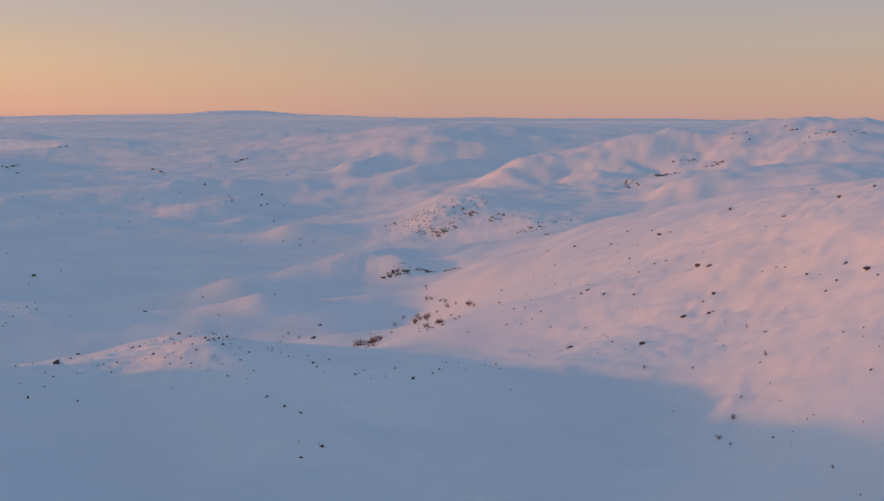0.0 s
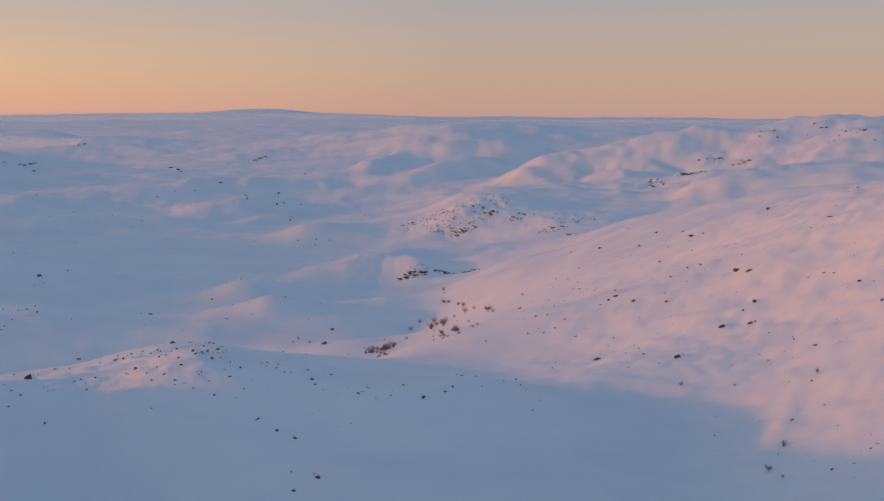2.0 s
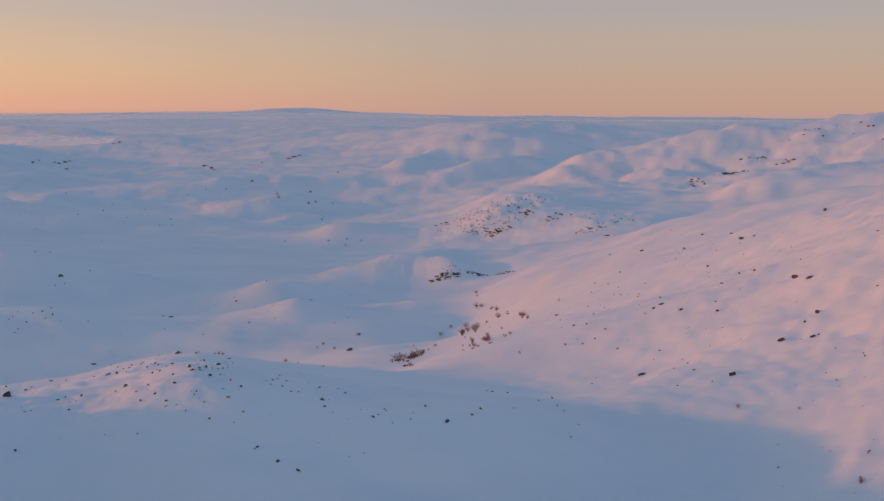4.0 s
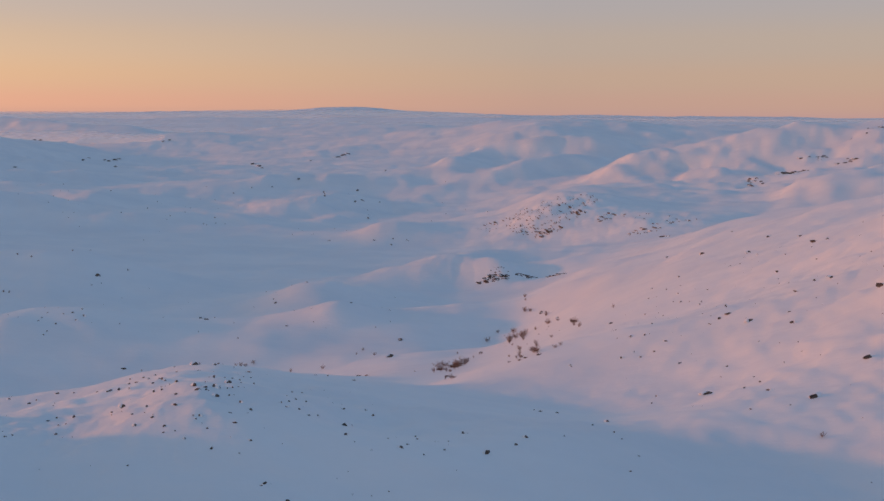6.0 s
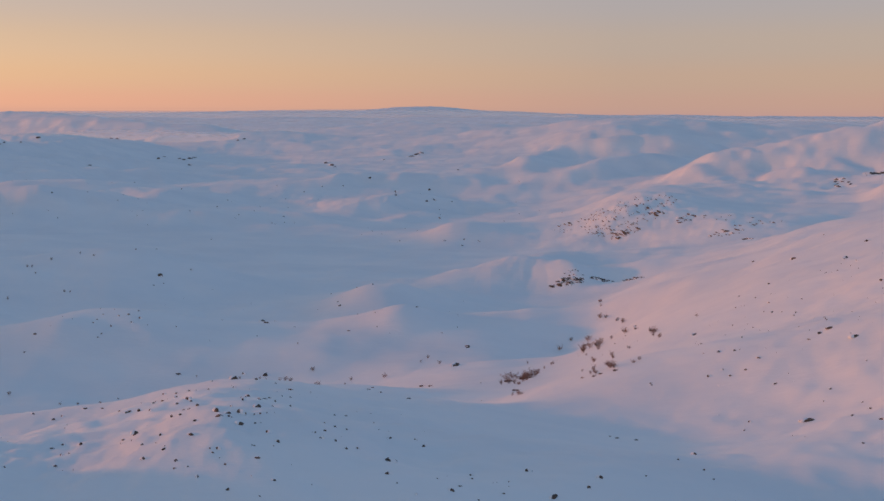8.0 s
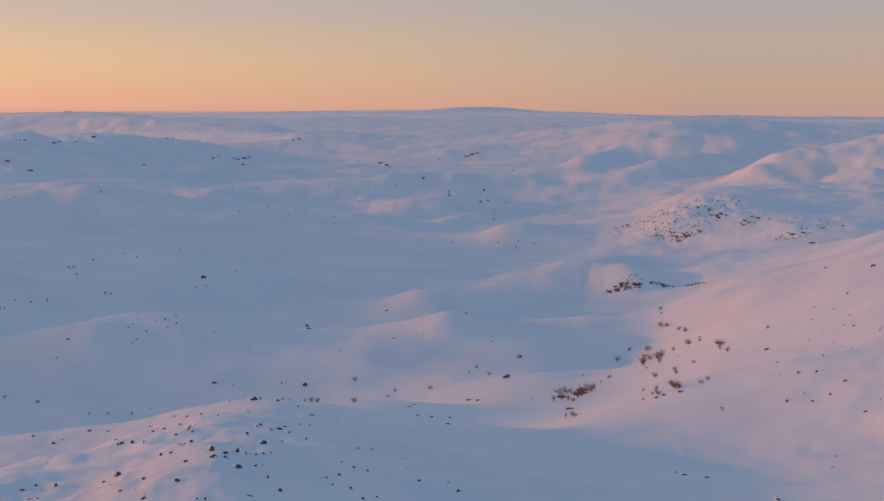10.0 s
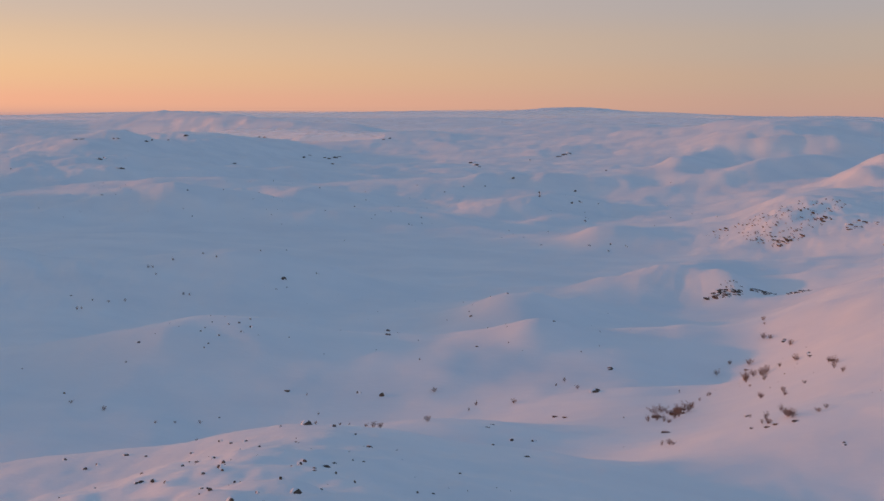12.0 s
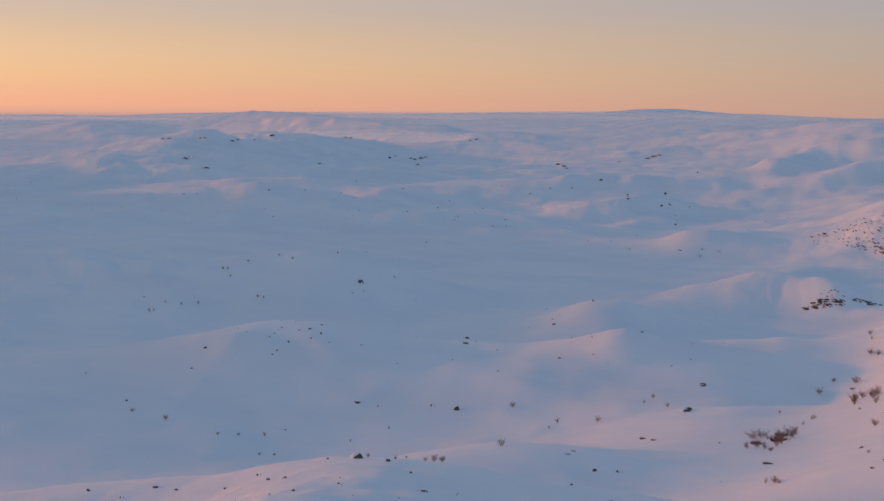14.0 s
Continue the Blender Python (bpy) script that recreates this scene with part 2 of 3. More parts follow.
EAST_SPURS = [
    (-52, 751, 33, 13, 72, 4), (-22, 783, 30, 14, 5, 6.5), (24, 790, 32, 16, 12, 7), (-40, 701, 23, 12, 39, 4), (-9, 728, 25, 13, 42, 4.5),
    (20, 745, 28, 13, 15, 6), (26, 652, 10, 10, -11, 3), (-8, 1177, 60, 60, 4, 14), (123, 664, 16, 16, 37, 5), (150, 650, 18, 18, -19, 5),
    (191, 614, 18, 18, 8, 5), (140, 562, 29, 13, 56, 4.5), (104, 540, 19, 12, -2, 3.5),
]
HILLS = np.array(NEAR_RIDGE + EAST_HILL + VALLEY_KNOLLS + EAST_RIDGE + WEST_RIDGES + FAR_HILLS + NEAR_BUMPS + SADDLE + WEST_LAYERS + FAR_MOUNTAINS_AND_SHADE_HILL + UNSEEN_SHADE_BANK + DRIFTS + UNSEEN_SHADE_FELL + WEST_SKYLINE + KNOLL_TOPS + WEST_SWELLS + EAST_SPURS, float)


# broken, blocky ground under the snow: x, y, half widths, height, size of the blocks
ROUGH = [
    (2, 512, 30, 28, 0.85, 5.0), (38, 485, 30, 20, 0.6, 6.0), (-6, 389, 13, 9, 0.3, 3.0), (115, 600, 80, 75, 2.3, 24.0), (60, 640, 60, 60, 2.2, 20.0), (125, 620, 70, 60, 0.6, 8.0), (220, 680, 110, 110, 0.9, 12.0),
    (60, 190, 45, 70, 0.5, 5.0), (34, 150, 22, 34, 0.2, 5.0), (-30, 140, 30, 26, 0.34, 3.6), (-30, 127, 12, 12, 0.16, 1.8), (-8, 112, 32, 24, 0.35, 8.0), (-26, 398, 20, 10, 0.5, 4.0), (-190, 360, 45, 25, 0.7, 6.0), (-105, 640, 60, 30, 0.8, 7.0),
    (-270, 560, 120, 40, 0.8, 9.0), (37, 122, 11, 14, 0.16, 3.0), (53, 182, 12, 22, 0.18, 3.6), (-450, 1000, 200, 220, 1.8, 20.0), (-420, 780, 130, 90, 1.6, 18.0),
]


def value_noise(x, y, seed):
    """Smooth noise between -1 and 1."""
    ix, iy = np.floor(x).astype(np.int64), np.floor(y).astype(np.int64)
    fx, fy = x - ix, y - iy
    ux, uy = fx * fx * fx * (fx * (fx * 6 - 15) + 10), fy * fy * fy * (fy * (fy * 6 - 15) + 10)

    def corner(i, j):
        n = (i * 374761393 + j * 668265263 + seed * 974634777) & 0xFFFFFFFF
        n = ((n ^ (n >> 13)) * 1274126177) & 0xFFFFFFFF
        a = (n ^ (n >> 16)) / 4294967295.0 * 2 * np.pi
        return np.cos(a), np.sin(a)
    total = 0
    for di in (0, 1):
        for dj in (0, 1):
            gx, gy = corner(ix + di, iy + dj)
            total = total + (ux if di else 1 - ux) * (uy if dj else 1 - uy) * (gx * (fx - di) + gy * (fy - dj))
    return total * 1.6


def fbm(x, y, length, octaves, seed, gain=0.5):
    z, amp = 0, 1.0
    for k in range(octaves):
        z = z + amp * value_noise(x / length + 17.3 * k, y / length - 9.1 * k, seed + k)
        length, amp = length / 2.03, amp * gain
    return z


def smooth(a, b, v):
    t = np.clip((v - a) / (b - a), 0, 1)
    return t * t * (3 - 2 * t)


def broad_height(x, y):
    r = np.hypot(x, y)
    z = FLOOR + RISE / (1 + np.exp(-(r - RISE_AT) / RISE_OVER))
    # hills far off have uneven outlines
    bend = 8.0 * smooth(240, 620, r)
    x, y = x + bend * fbm(x, y, 46, 3, 83), y + bend * fbm(x, y, 52, 3, 89)
    for cx, cy, rx, ry, turn, h in HILLS:
        c, s = math.cos(radians(turn)), math.sin(radians(turn))
        dx, dy = x - cx, y - cy
        z = z + h * np.exp(-((c * dx + s * dy) / rx) ** 2 - ((c * dy - s * dx) / ry) ** 2)
    return z


def knobs(x, y, length, seed):
    """Rounded knolls of bedrock that stand out of level drifts."""
    n = fbm(x, y, length, 3, seed, 0.45)
    return np.clip(n, 0, None) ** 1.25


def ground_height(x, y):
    x, y = np.asarray(x, float), np.asarray(y, float)
    z = broad_height(x, y)
    r = np.hypot(x, y)
    far = smooth(280, 700, r)
    z = z + (0.22 + 0.4 * far) * fbm(x * 0.8, y, 16, 3, 11) + 0.10 * (1 - 0.6 * smooth(180, 320, r)) * fbm(x * 0.7, y * 1.2, 5.0, 4, 23)
    mid = smooth(225, 270, r) * (1 - smooth(420, 560, r))
    z = z + mid * 1.3 * fbm(x * 0.6 + 0.15 * y, y, 38, 3, 67) + mid * 1.0 * knobs(x * 0.7, y, 17, 71) + mid * 0.12 * fbm(x * 0.7, y, 7.0, 2, 73)
    for cx, cy, rx, ry, high, length in ROUGH:
        near = np.exp(-((x - cx) / rx) ** 2 - ((y - cy) / ry) ** 2)
        z = z + near * high * (fbm(x * 0.6 + 0.4 * y, y * 0.9 - 0.25 * x, length, 3, 57, 0.6))
    z = z + far * (2.0 * fbm(x * 0.34 - 0.08 * y, y + 0.15 * x, 62, 4, 31, 0.5) + 1.3 * knobs(x * 0.55, y, 34, 37) + 0.35 * fbm(x * 0.7, y, 12, 2, 43, 0.5))
    z = z + smooth(700, 1100, r) * (1 - smooth(1700, 2400, r)) * 5.0 * knobs(x * 0.5, y, 90, 47) + smooth(900, 2500, r) * 5.0 * fbm(x * 0.5, y, 260, 3, 41)
    return z


def make_ground():
    fine = np.arange(-21.5, 42.0, 0.075)
    coarse = np.arange(42.0, 338.5, 2.4)
    ang = np.radians(np.concatenate([fine, coarse]))
    rad = np.concatenate([[3, 8, 15, 25, 38, 50], np.geomspace(60, 4880, 960)])
    A, Rr = np.meshgrid(ang, rad)
    x, y = -np.sin(A) * Rr, np.cos(A) * Rr
    z = ground_height(x, y)
    n, m = len(rad), len(ang)
    verts = np.stack([x, y, z], -1).reshape(-1, 3)
    i, j = np.meshgrid(np.arange(n - 1), np.arange(m), indexing="ij")
    j2 = (j + 1) % m
    quads = np.stack([i * m + j, i * m + j2, (i + 1) * m + j2, (i + 1) * m + j], -1).reshape(-1, 4)[:, ::-1]
    me = bpy.data.meshes.new("ground")
    me.vertices.add(len(verts))
    me.vertices.foreach_set("co", verts.ravel())
    me.loops.add(quads.size)
    me.loops.foreach_set("vertex_index", quads.ravel().astype(np.int32))
    me.polygons.add(len(quads))
    me.polygons.foreach_set("loop_start", np.arange(0, quads.size, 4, dtype=np.int32))
    me.polygons.foreach_set("use_smooth", np.ones(len(quads), bool))
    me.update(calc_edges=True)
    me.materials.append(SNOW)
    return tagged(new("ground", me), "rolling snow-covered fell, wind-packed and blue in shade", "ground", kind="structure")


make_ground()


def mist_or_haze_lens(x, y, long, deep, high, turn, label, mat=MIST):
    """A low lens of mist, or of added haze, that lies over the ground, with an uneven rim and top."""
    bm = bmesh.new()
    rows = []
    for i in range(7):
        e = i / 6 * math.pi / 2
        row = []
        for k in range(48):
            a = 2 * math.pi * k / 48
            w = math.cos(e) * (1 + 0.14 * noise.noise(Vector((math.cos(a) * 2 + x, math.sin(a) * 2, i * 0.3))))
            row.append(bm.verts.new((math.cos(a) * w, math.sin(a) * w, math.sin(e))))
        rows.append(row)
    for a, b in zip(rows, rows[1:]):
        for k in range(48):
            bm.faces.new((a[k], a[(k + 1) % 48], b[(k + 1) % 48], b[k]))
    me = bpy.data.meshes.new("mist_or_haze_lens")
    bm.to_mesh(me)
    bm.free()
    me.polygons.foreach_set("use_smooth", np.ones(len(me.polygons), bool))
    me.materials.append(mat)
    ob = new("mist_or_haze_lens", me)
    ob.matrix_basis = pose(x, y, float(broad_height(x, y)) - 1.0, 0, 0, turn) @ Matrix.Diagonal((long, deep, high, 1))
    ob.visible_shadow = False
    return tagged(ob, label, "mist", "mist banks", "stuff")


mist_or_haze_lens(-1300, 3650, 900, 30, 22, 14, "pale pink bank of mist under far hills")
mist_or_haze_lens(-750, 3950, 600, 30, 26, 6, "pale pink bank of mist under far hills")
mist_or_haze_lens(-2450, 2950, 800, 30, 20, 38, "pale pink bank of mist under far hills")
mist_or_haze_lens(400, 3700, 800, 30, 9, -4, "faint mist along the far snow plain")
# wide translucent lenses added in place of aerial haze over the far plain
for far, high in ((1750, 20), (2300, 24), (3000, 28)):
    mist_or_haze_lens(-0.28 * far, 0.95 * far, 0.75 * far, 40, high, 16, "faint veil added for aerial haze over the distant snow plain", HAZE)
mist_or_haze_lens(-544, 1383, 105, 18, 17, 22, "white mist over a small frozen lake")
mist_or_haze_lens(-455, 1350, 60, 14, 11, 20, "white mist over a small frozen lake")

# ---- small things: meshes ----


def to_mesh(name, bm, mat, smooth_faces=False):
    me = bpy.data.meshes.new(name)
    bm.to_mesh(me)
    bm.free()
    if smooth_faces:
        me.polygons.foreach_set("use_smooth", np.ones(len(me.polygons), bool))
    me.materials.append(mat)
    return me


def part(name, me, parent, label=""):
    ob = new(name, me)
    ob.parent = parent
    return tagged(ob, label)


def stone_mesh(rng, tall):
    """An angular, weathered block one metre long, with a broad base."""
    bm = bmesh.new()
    bmesh.ops.create_icosphere(bm, subdivisions=2, radius=0.5)
    cuts = []
    for _ in range(11):
        v = Vector((rng.uniform(-1, 1), rng.uniform(-1, 1), rng.uniform(-0.3, 0.9))).normalized()
        cuts.append((v, rng.uniform(0.20, 0.42)))
    for v in bm.verts:
        for n, d in cuts:
            over = v.co.dot(n) - d
            if over > 0:
                v.co -= n * over * 0.98
        v.co *= 1 + 0.09 * noise.noise(v.co * 5 + Vector((rng.random() * 0.01, 0, 0)))
        v.co.y *= 0.72
        v.co.z *= tall
        if v.co.z < 0:
            v.co.x *= 1.08
            v.co.y *= 1.08
    return bm


def cap_mesh(rng, stone, tall):
    """Drifted snow that lies on the upper faces of a stone, thick in the middle."""
    bm = bmesh.new()
    rings, count = 5, 14
    top = max(v.co.z for v in stone.verts)
    side, back = rng.uniform(-0.20, 0.20), rng.uniform(0.06, 0.16)
    rows = []
    for i in range(rings):
        r = 0.02 + 0.40 * i / (rings - 1)
        row = []
        for k in range(count):
            a = 2 * math.pi * k / count
            w = r * (1 + 0.18 * math.sin(3 * a + side * 30) + rng.uniform(-0.04, 0.04))
            drop = (i / (rings - 1)) ** 2 * tall * 0.62
            row.append(bm.verts.new((math.cos(a) * w + side, math.sin(a) * w * 0.74 + back, top + 0.05 - drop)))
        rows.append(row)
    low = [bm.verts.new((v.co.x * 0.94, v.co.y * 0.94, v.co.z - 0.10)) for v in rows[-1]]
    rows.append(low)
    bm.faces.new(rows[0])
    for a, b in zip(rows, rows[1:]):
        for k in range(count):
            bm.faces.new((a[k], b[k], b[(k + 1) % count], a[(k + 1) % count]))
    bm.faces.new(low[::-1])
    bmesh.ops.recalc_face_normals(bm, faces=bm.faces)
    return bm


def make_stones():
    made = []
    for k in range(10):
        rng = random.Random(100 + k)
        tall = rng.uniform(0.5, 0.9)
        bm = stone_mesh(rng, tall)
        cap = cap_mesh(rng, bm, tall)
        brown = bm.copy()
        LEDGES.append(to_mesh("ledge", brown, LEDGE))
        made.append((to_mesh("stone", bm, ROCK), to_mesh("snow_cap", cap, CAP, True), tall))
    return made


LEDGES = []
STONES = make_stones()


def boulder(x, y, size, rng, label, group, capped=True):
    stone, cap, tall = STONES[rng.randrange(len(STONES))]
    ob = new("boulder")
    z = float(ground_height(x, y))
    size *= 1.3 if math.hypot(x, y) < 260 else 1.05
    ob.matrix_basis = pose(x, y, z + size * tall * 0.10, rng.uniform(-12, 12), rng.uniform(-14, 14), rng.uniform(-35, 35)) @ Matrix.Diagonal((size * rng.uniform(1.05, 1.4), size, size * rng.uniform(0.75, 1.15), 1))
    tagged(ob, label, "boulder", group)
    part("stone", stone, ob)
    if capped:
        part("snow_cap", cap, ob, "rounded cap of drifted white snow")
    return ob


def tube(bm, points, radii, sides=3):
    rings = []
    for p, q, r in zip(points, points[1:] + points[-1:], radii):
        d = (q - p) if (q - p).length > 1e-6 else (p - points[-2])
        d.normalize()
        u = d.orthogonal().normalized()
        w = d.cross(u)
        rings.append([bm.verts.new(p + (u * math.cos(2 * math.pi * k / sides) + w * math.sin(2 * math.pi * k / sides)) * r) for k in range(sides)])
    for a, b in zip(rings, rings[1:]):
        for k in range(sides):
            bm.faces.new((a[k], a[(k + 1) % sides], b[(k + 1) % sides], b[k]))


def shrub_meshes(seed, stems, spread, twigs):
    """A leafless dwarf birch one metre high: stems that lean out of one root, and fine twigs."""
    rng = random.Random(seed)
    woods, fine = [], bmesh.new()
    for s in range(stems):
        wood = bmesh.new()
        a = 2 * math.pi * (s + rng.random() * 0.7) / stems
        lean = rng.uniform(0.1, 0.9) * spread
        tall = rng.uniform(0.6, 1.0)
        pts, p = [], Vector((math.cos(a) * 0.04, math.sin(a) * 0.04, -0.05))
        for i in range(7):
            pts.append(p.copy())
            up = Vector((math.cos(a) * lean, math.sin(a) * lean, 1.15 - 0.5 * lean)) + Vector((rng.uniform(-0.3, 0.3), rng.uniform(-0.3, 0.3), 0))
            p = p + up.normalized() * tall / 6
        tube(wood, pts, [0.009 * (1 - 0.8 * i / 6) + 0.0025 for i in range(7)])
        woods.append(to_mesh("stem", wood, TWIG))
        for _ in range(twigs):
            i = rng.randrange(2, 7)
            b = rng.uniform(0, 2 * math.pi)
            q, line = pts[i].copy(), []
            long = rng.uniform(0.16, 0.42) * (1.25 - i / 8)
            way = Vector((math.cos(b) * 0.8, math.sin(b) * 0.8, rng.uniform(0.3, 1.1))).normalized()
            for k in range(3):
                line.append(q.copy())
                q = q + (way + Vector((rng.uniform(-0.3, 0.3), rng.uniform(-0.3, 0.3), rng.uniform(-0.1, 0.3)))) * long / 2
            tube(fine, line, [0.0055, 0.0045, 0.0030])
    return woods, to_mesh("twig_crown", fine, TWIG)


THICKET = [shrub_meshes(340 + k, 7, 0.8, 30) for k in range(3)]
SHRUBS = [shrub_meshes(300 + k, 5 + k % 4, (0.35, 0.5, 0.25, 0.6, 0.4)[k % 5], (30, 36, 26, 38, 32)[k % 5]) for k in range(7)]


def shrub(x, y, high, rng, label, group, kinds):
    stems, twigs = kinds[rng.randrange(len(kinds))]
    ob = new("shrub")
    high = high * 0.64
    wide = high * rng.uniform(1.1, 1.6)
    ob.matrix_basis = pose(x, y, float(ground_height(x, y)) - 0.03, rng.uniform(-6, 6), rng.uniform(-6, 6), rng.uniform(0, 360)) @ Matrix.Diagonal((wide, wide, high, 1))
    tagged(ob, label, "shrub", group)
    for stem in stems:
        part("stem", stem, ob)
    part("twig_crown", twigs, ob, "fine bare brown twigs")["kind"] = "stuff"
    return ob


def heath_meshes(seed):
    """A low hummock of brown heath one metre long, ragged on top with tufts, and snow lodged in it."""
    rng = random.Random(seed)
    bm, tuft = bmesh.new(), bmesh.new()
    bmesh.ops.create_icosphere(bm, subdivisions=3, radius=0.5)
    for v in bm.verts:
        n = noise.noise(v.co * 6 + Vector((seed, 0, 0)))
        v.co *= 1 + 0.30 * n
        v.co.y *= 0.6
        v.co.z *= 0.16 + 0.12 * n
    for _ in range(240):
        a, r = rng.uniform(0, 2 * math.pi), 0.5 * math.sqrt(rng.random())
        p = Vector((math.cos(a) * r, math.sin(a) * r * 0.6, 0.10 * (1 - r)))
        top = p + Vector((rng.uniform(-0.06, 0.06), rng.uniform(-0.06, 0.06), rng.uniform(0.06, 0.34)))
        tube(tuft, [p, (p + top) / 2 + Vector((rng.uniform(-0.02, 0.02), 0, 0)), top], [0.007, 0.006, 0.002])
    return to_mesh("hummock", bm, HEATH, True), to_mesh("stalks", tuft, HEATH)


HEATHS = [heath_meshes(500 + k) for k in range(4)]


def heath(x, y, wide, rng, label, group):
    hummock, stalks = HEATHS[rng.randrange(len(HEATHS))]
    ob = new("heath_tuft")
    ob.matrix_basis = pose(x, y, float(ground_height(x, y)) - wide * 0.04, 0, 0, rng.uniform(-25, 25)) @ Matrix.Diagonal((wide, wide * 0.8, wide * 0.55, 1))
    tagged(ob, label, "heath", group)
    part("hummock", hummock, ob)
    part("stalk_tuft", stalks, ob, "dry brown stalks")["kind"] = "stuff"
    return ob


# ---- where they lie: x, y, length in metres ----
SHELF_ROCKS = [
    (-42.3, 122.0, 0.36), (-40.4, 129.2, 0.71), (-38.3, 113.5, 0.39), (-33.9, 114.2, 0.28), (-39.9, 116.0, 0.23), (-37.7, 116.1, 0.23), (-40.7, 123.5, 0.24),
    (-38.8, 120.0, 0.23), (-37.7, 119.0, 0.23), (-36.0, 122.7, 0.18), (-35.9, 130.4, 0.19), (-16.6, 116.1, 0.27), (-14.7, 114.1, 0.27), (-13.1, 113.4, 0.32),
    (-12.8, 109.1, 0.21), (-12.5, 107.4, 0.30), (-10.8, 109.2, 0.46), (-11.1, 109.5, 0.15),
]
EAST_HILL_ROCKS = [
    (42.3, 129.7, 0.31), (43.9, 128.6, 0.25), (41.3, 118.3, 0.35), (33.9, 131.2, 0.25), (30.4, 124.6, 0.24), (26.7, 113.0, 0.27), (49.5, 151.9, 0.79),
    (50.2, 146.0, 0.84), (49.9, 142.0, 0.41), (45.0, 145.0, 0.35), (46.9, 147.0, 0.42), (57.4, 179.8, 0.51), (62.5, 180.1, 0.52), (60.1, 203.0, 0.38),
    (50.5, 217.7, 0.51),
]
HILLSIDE_ROCKS = [
    (10.2, 220.0, 0.56), (10.8, 184.8, 0.39), (12.3, 183.9, 0.26), (31.4, 207.3, 0.23), (32.0, 211.2, 0.39), (40.4, 219.8, 0.49), (27.7, 258.9, 0.80),
    (26.0, 305.6, 0.71), (17.7, 240.8, 0.36), (20.0, 223.2, 0.33), (19.8, 217.3, 0.32), (21.6, 210.1, 0.31), (23.8, 219.2, 0.24),
]
SADDLE_ROCKS = [
    (5.0, 143.3, 0.21), (6.4, 148.4, 0.33), (6.6, 139.2, 0.18), (7.0, 136.4, 0.17), (8.0, 131.8, 0.17), (7.2, 128.2, 0.20), (2.5, 133.0, 0.13),
    (3.8, 179.8, 0.25), (9.4, 178.9, 0.44), (11.4, 178.1, 0.25), (21.7, 164.9, 0.22),
]
RIDGE_END_ROCKS = [
    (-36.3, 122.1, 0.25), (-27.7, 130.3, 0.23), (-26.0, 128.5, 0.21),
]
RIDGE_ROCKS = [
    (-24.9, 129.4, 0.40), (-24.0, 128.9, 0.29), (-22.0, 128.3, 0.20), (-22.2, 130.0, 0.20), (-18.9, 118.8, 0.15), (-16.7, 115.6, 0.21), (-17.7, 128.1, 0.24),
    (-16.9, 128.6, 0.21), (-15.0, 136.8, 0.22),
]
VALLEY_ROCKS = [
    (-28.1, 284.3, 1.00), (-27.6, 262.9, 1.14), (-34.0, 290.8, 0.34), (-97.1, 288.7, 0.63), (-94.9, 284.8, 0.73), (-99.0, 278.2, 0.60), (-102.1, 283.2, 0.49),
    (-132.2, 694.7, 1.83), (-107.3, 637.0, 1.46), (-106.6, 633.3, 1.10), (-99.8, 689.5, 1.77), (-92.7, 634.9, 1.89), (-89.8, 639.6, 1.37), (-81.2, 641.0, 0.81),
    (-81.5, 605.5, 0.78), (-83.3, 510.8, 0.85), (-64.1, 501.3, 0.84), (-57.0, 501.8, 1.05), (-57.1, 495.9, 0.83), (-51.3, 501.0, 0.63), (-160.3, 667.1, 1.17),
    (-153.1, 676.5, 1.19), (-189.3, 633.2, 0.85),
]
RIDGE_TOP_ROCKS = [
    (-33.2, 165.1, 0.38), (-23.4, 133.4, 0.41), (-22.5, 129.8, 0.18), (-23.7, 128.3, 0.13), (-23.5, 128.2, 0.10), (-24.7, 131.7, 0.16), (-29.4, 135.6, 0.19),
    (-38.9, 159.5, 0.28), (-33.1, 138.7, 0.22), (-35.3, 139.6, 0.23), (-50.7, 161.2, 0.31), (-54.2, 162.4, 0.28), (-38.7, 146.3, 0.21), (-35.1, 139.7, 0.25),
    (-34.2, 146.9, 0.24),
]
HOLLOW_ROCKS = [
    (-30.3, 161.6, 0.20), (-18.0, 130.3, 0.19), (-28.0, 283.7, 0.95), (-27.6, 263.8, 1.05), (-27.3, 201.3, 0.41), (-25.3, 202.4, 0.41), (-22.6, 171.9, 0.22),
    (-34.1, 290.8, 0.30), (-40.7, 300.7, 0.72), (-48.8, 298.0, 0.36), (-5.7, 262.5, 0.88), (-0.3, 301.8, 0.81), (2.8, 259.7, 0.49), (-4.4, 216.3, 0.51),
    (3.7, 180.3, 0.24), (-16.0, 201.7, 0.17), (-19.7, 233.3, 0.36), (-111.6, 277.6, 0.75), (-131.4, 271.6, 0.32), (-102.2, 285.2, 0.43), (-102.1, 287.9, 0.33),
]
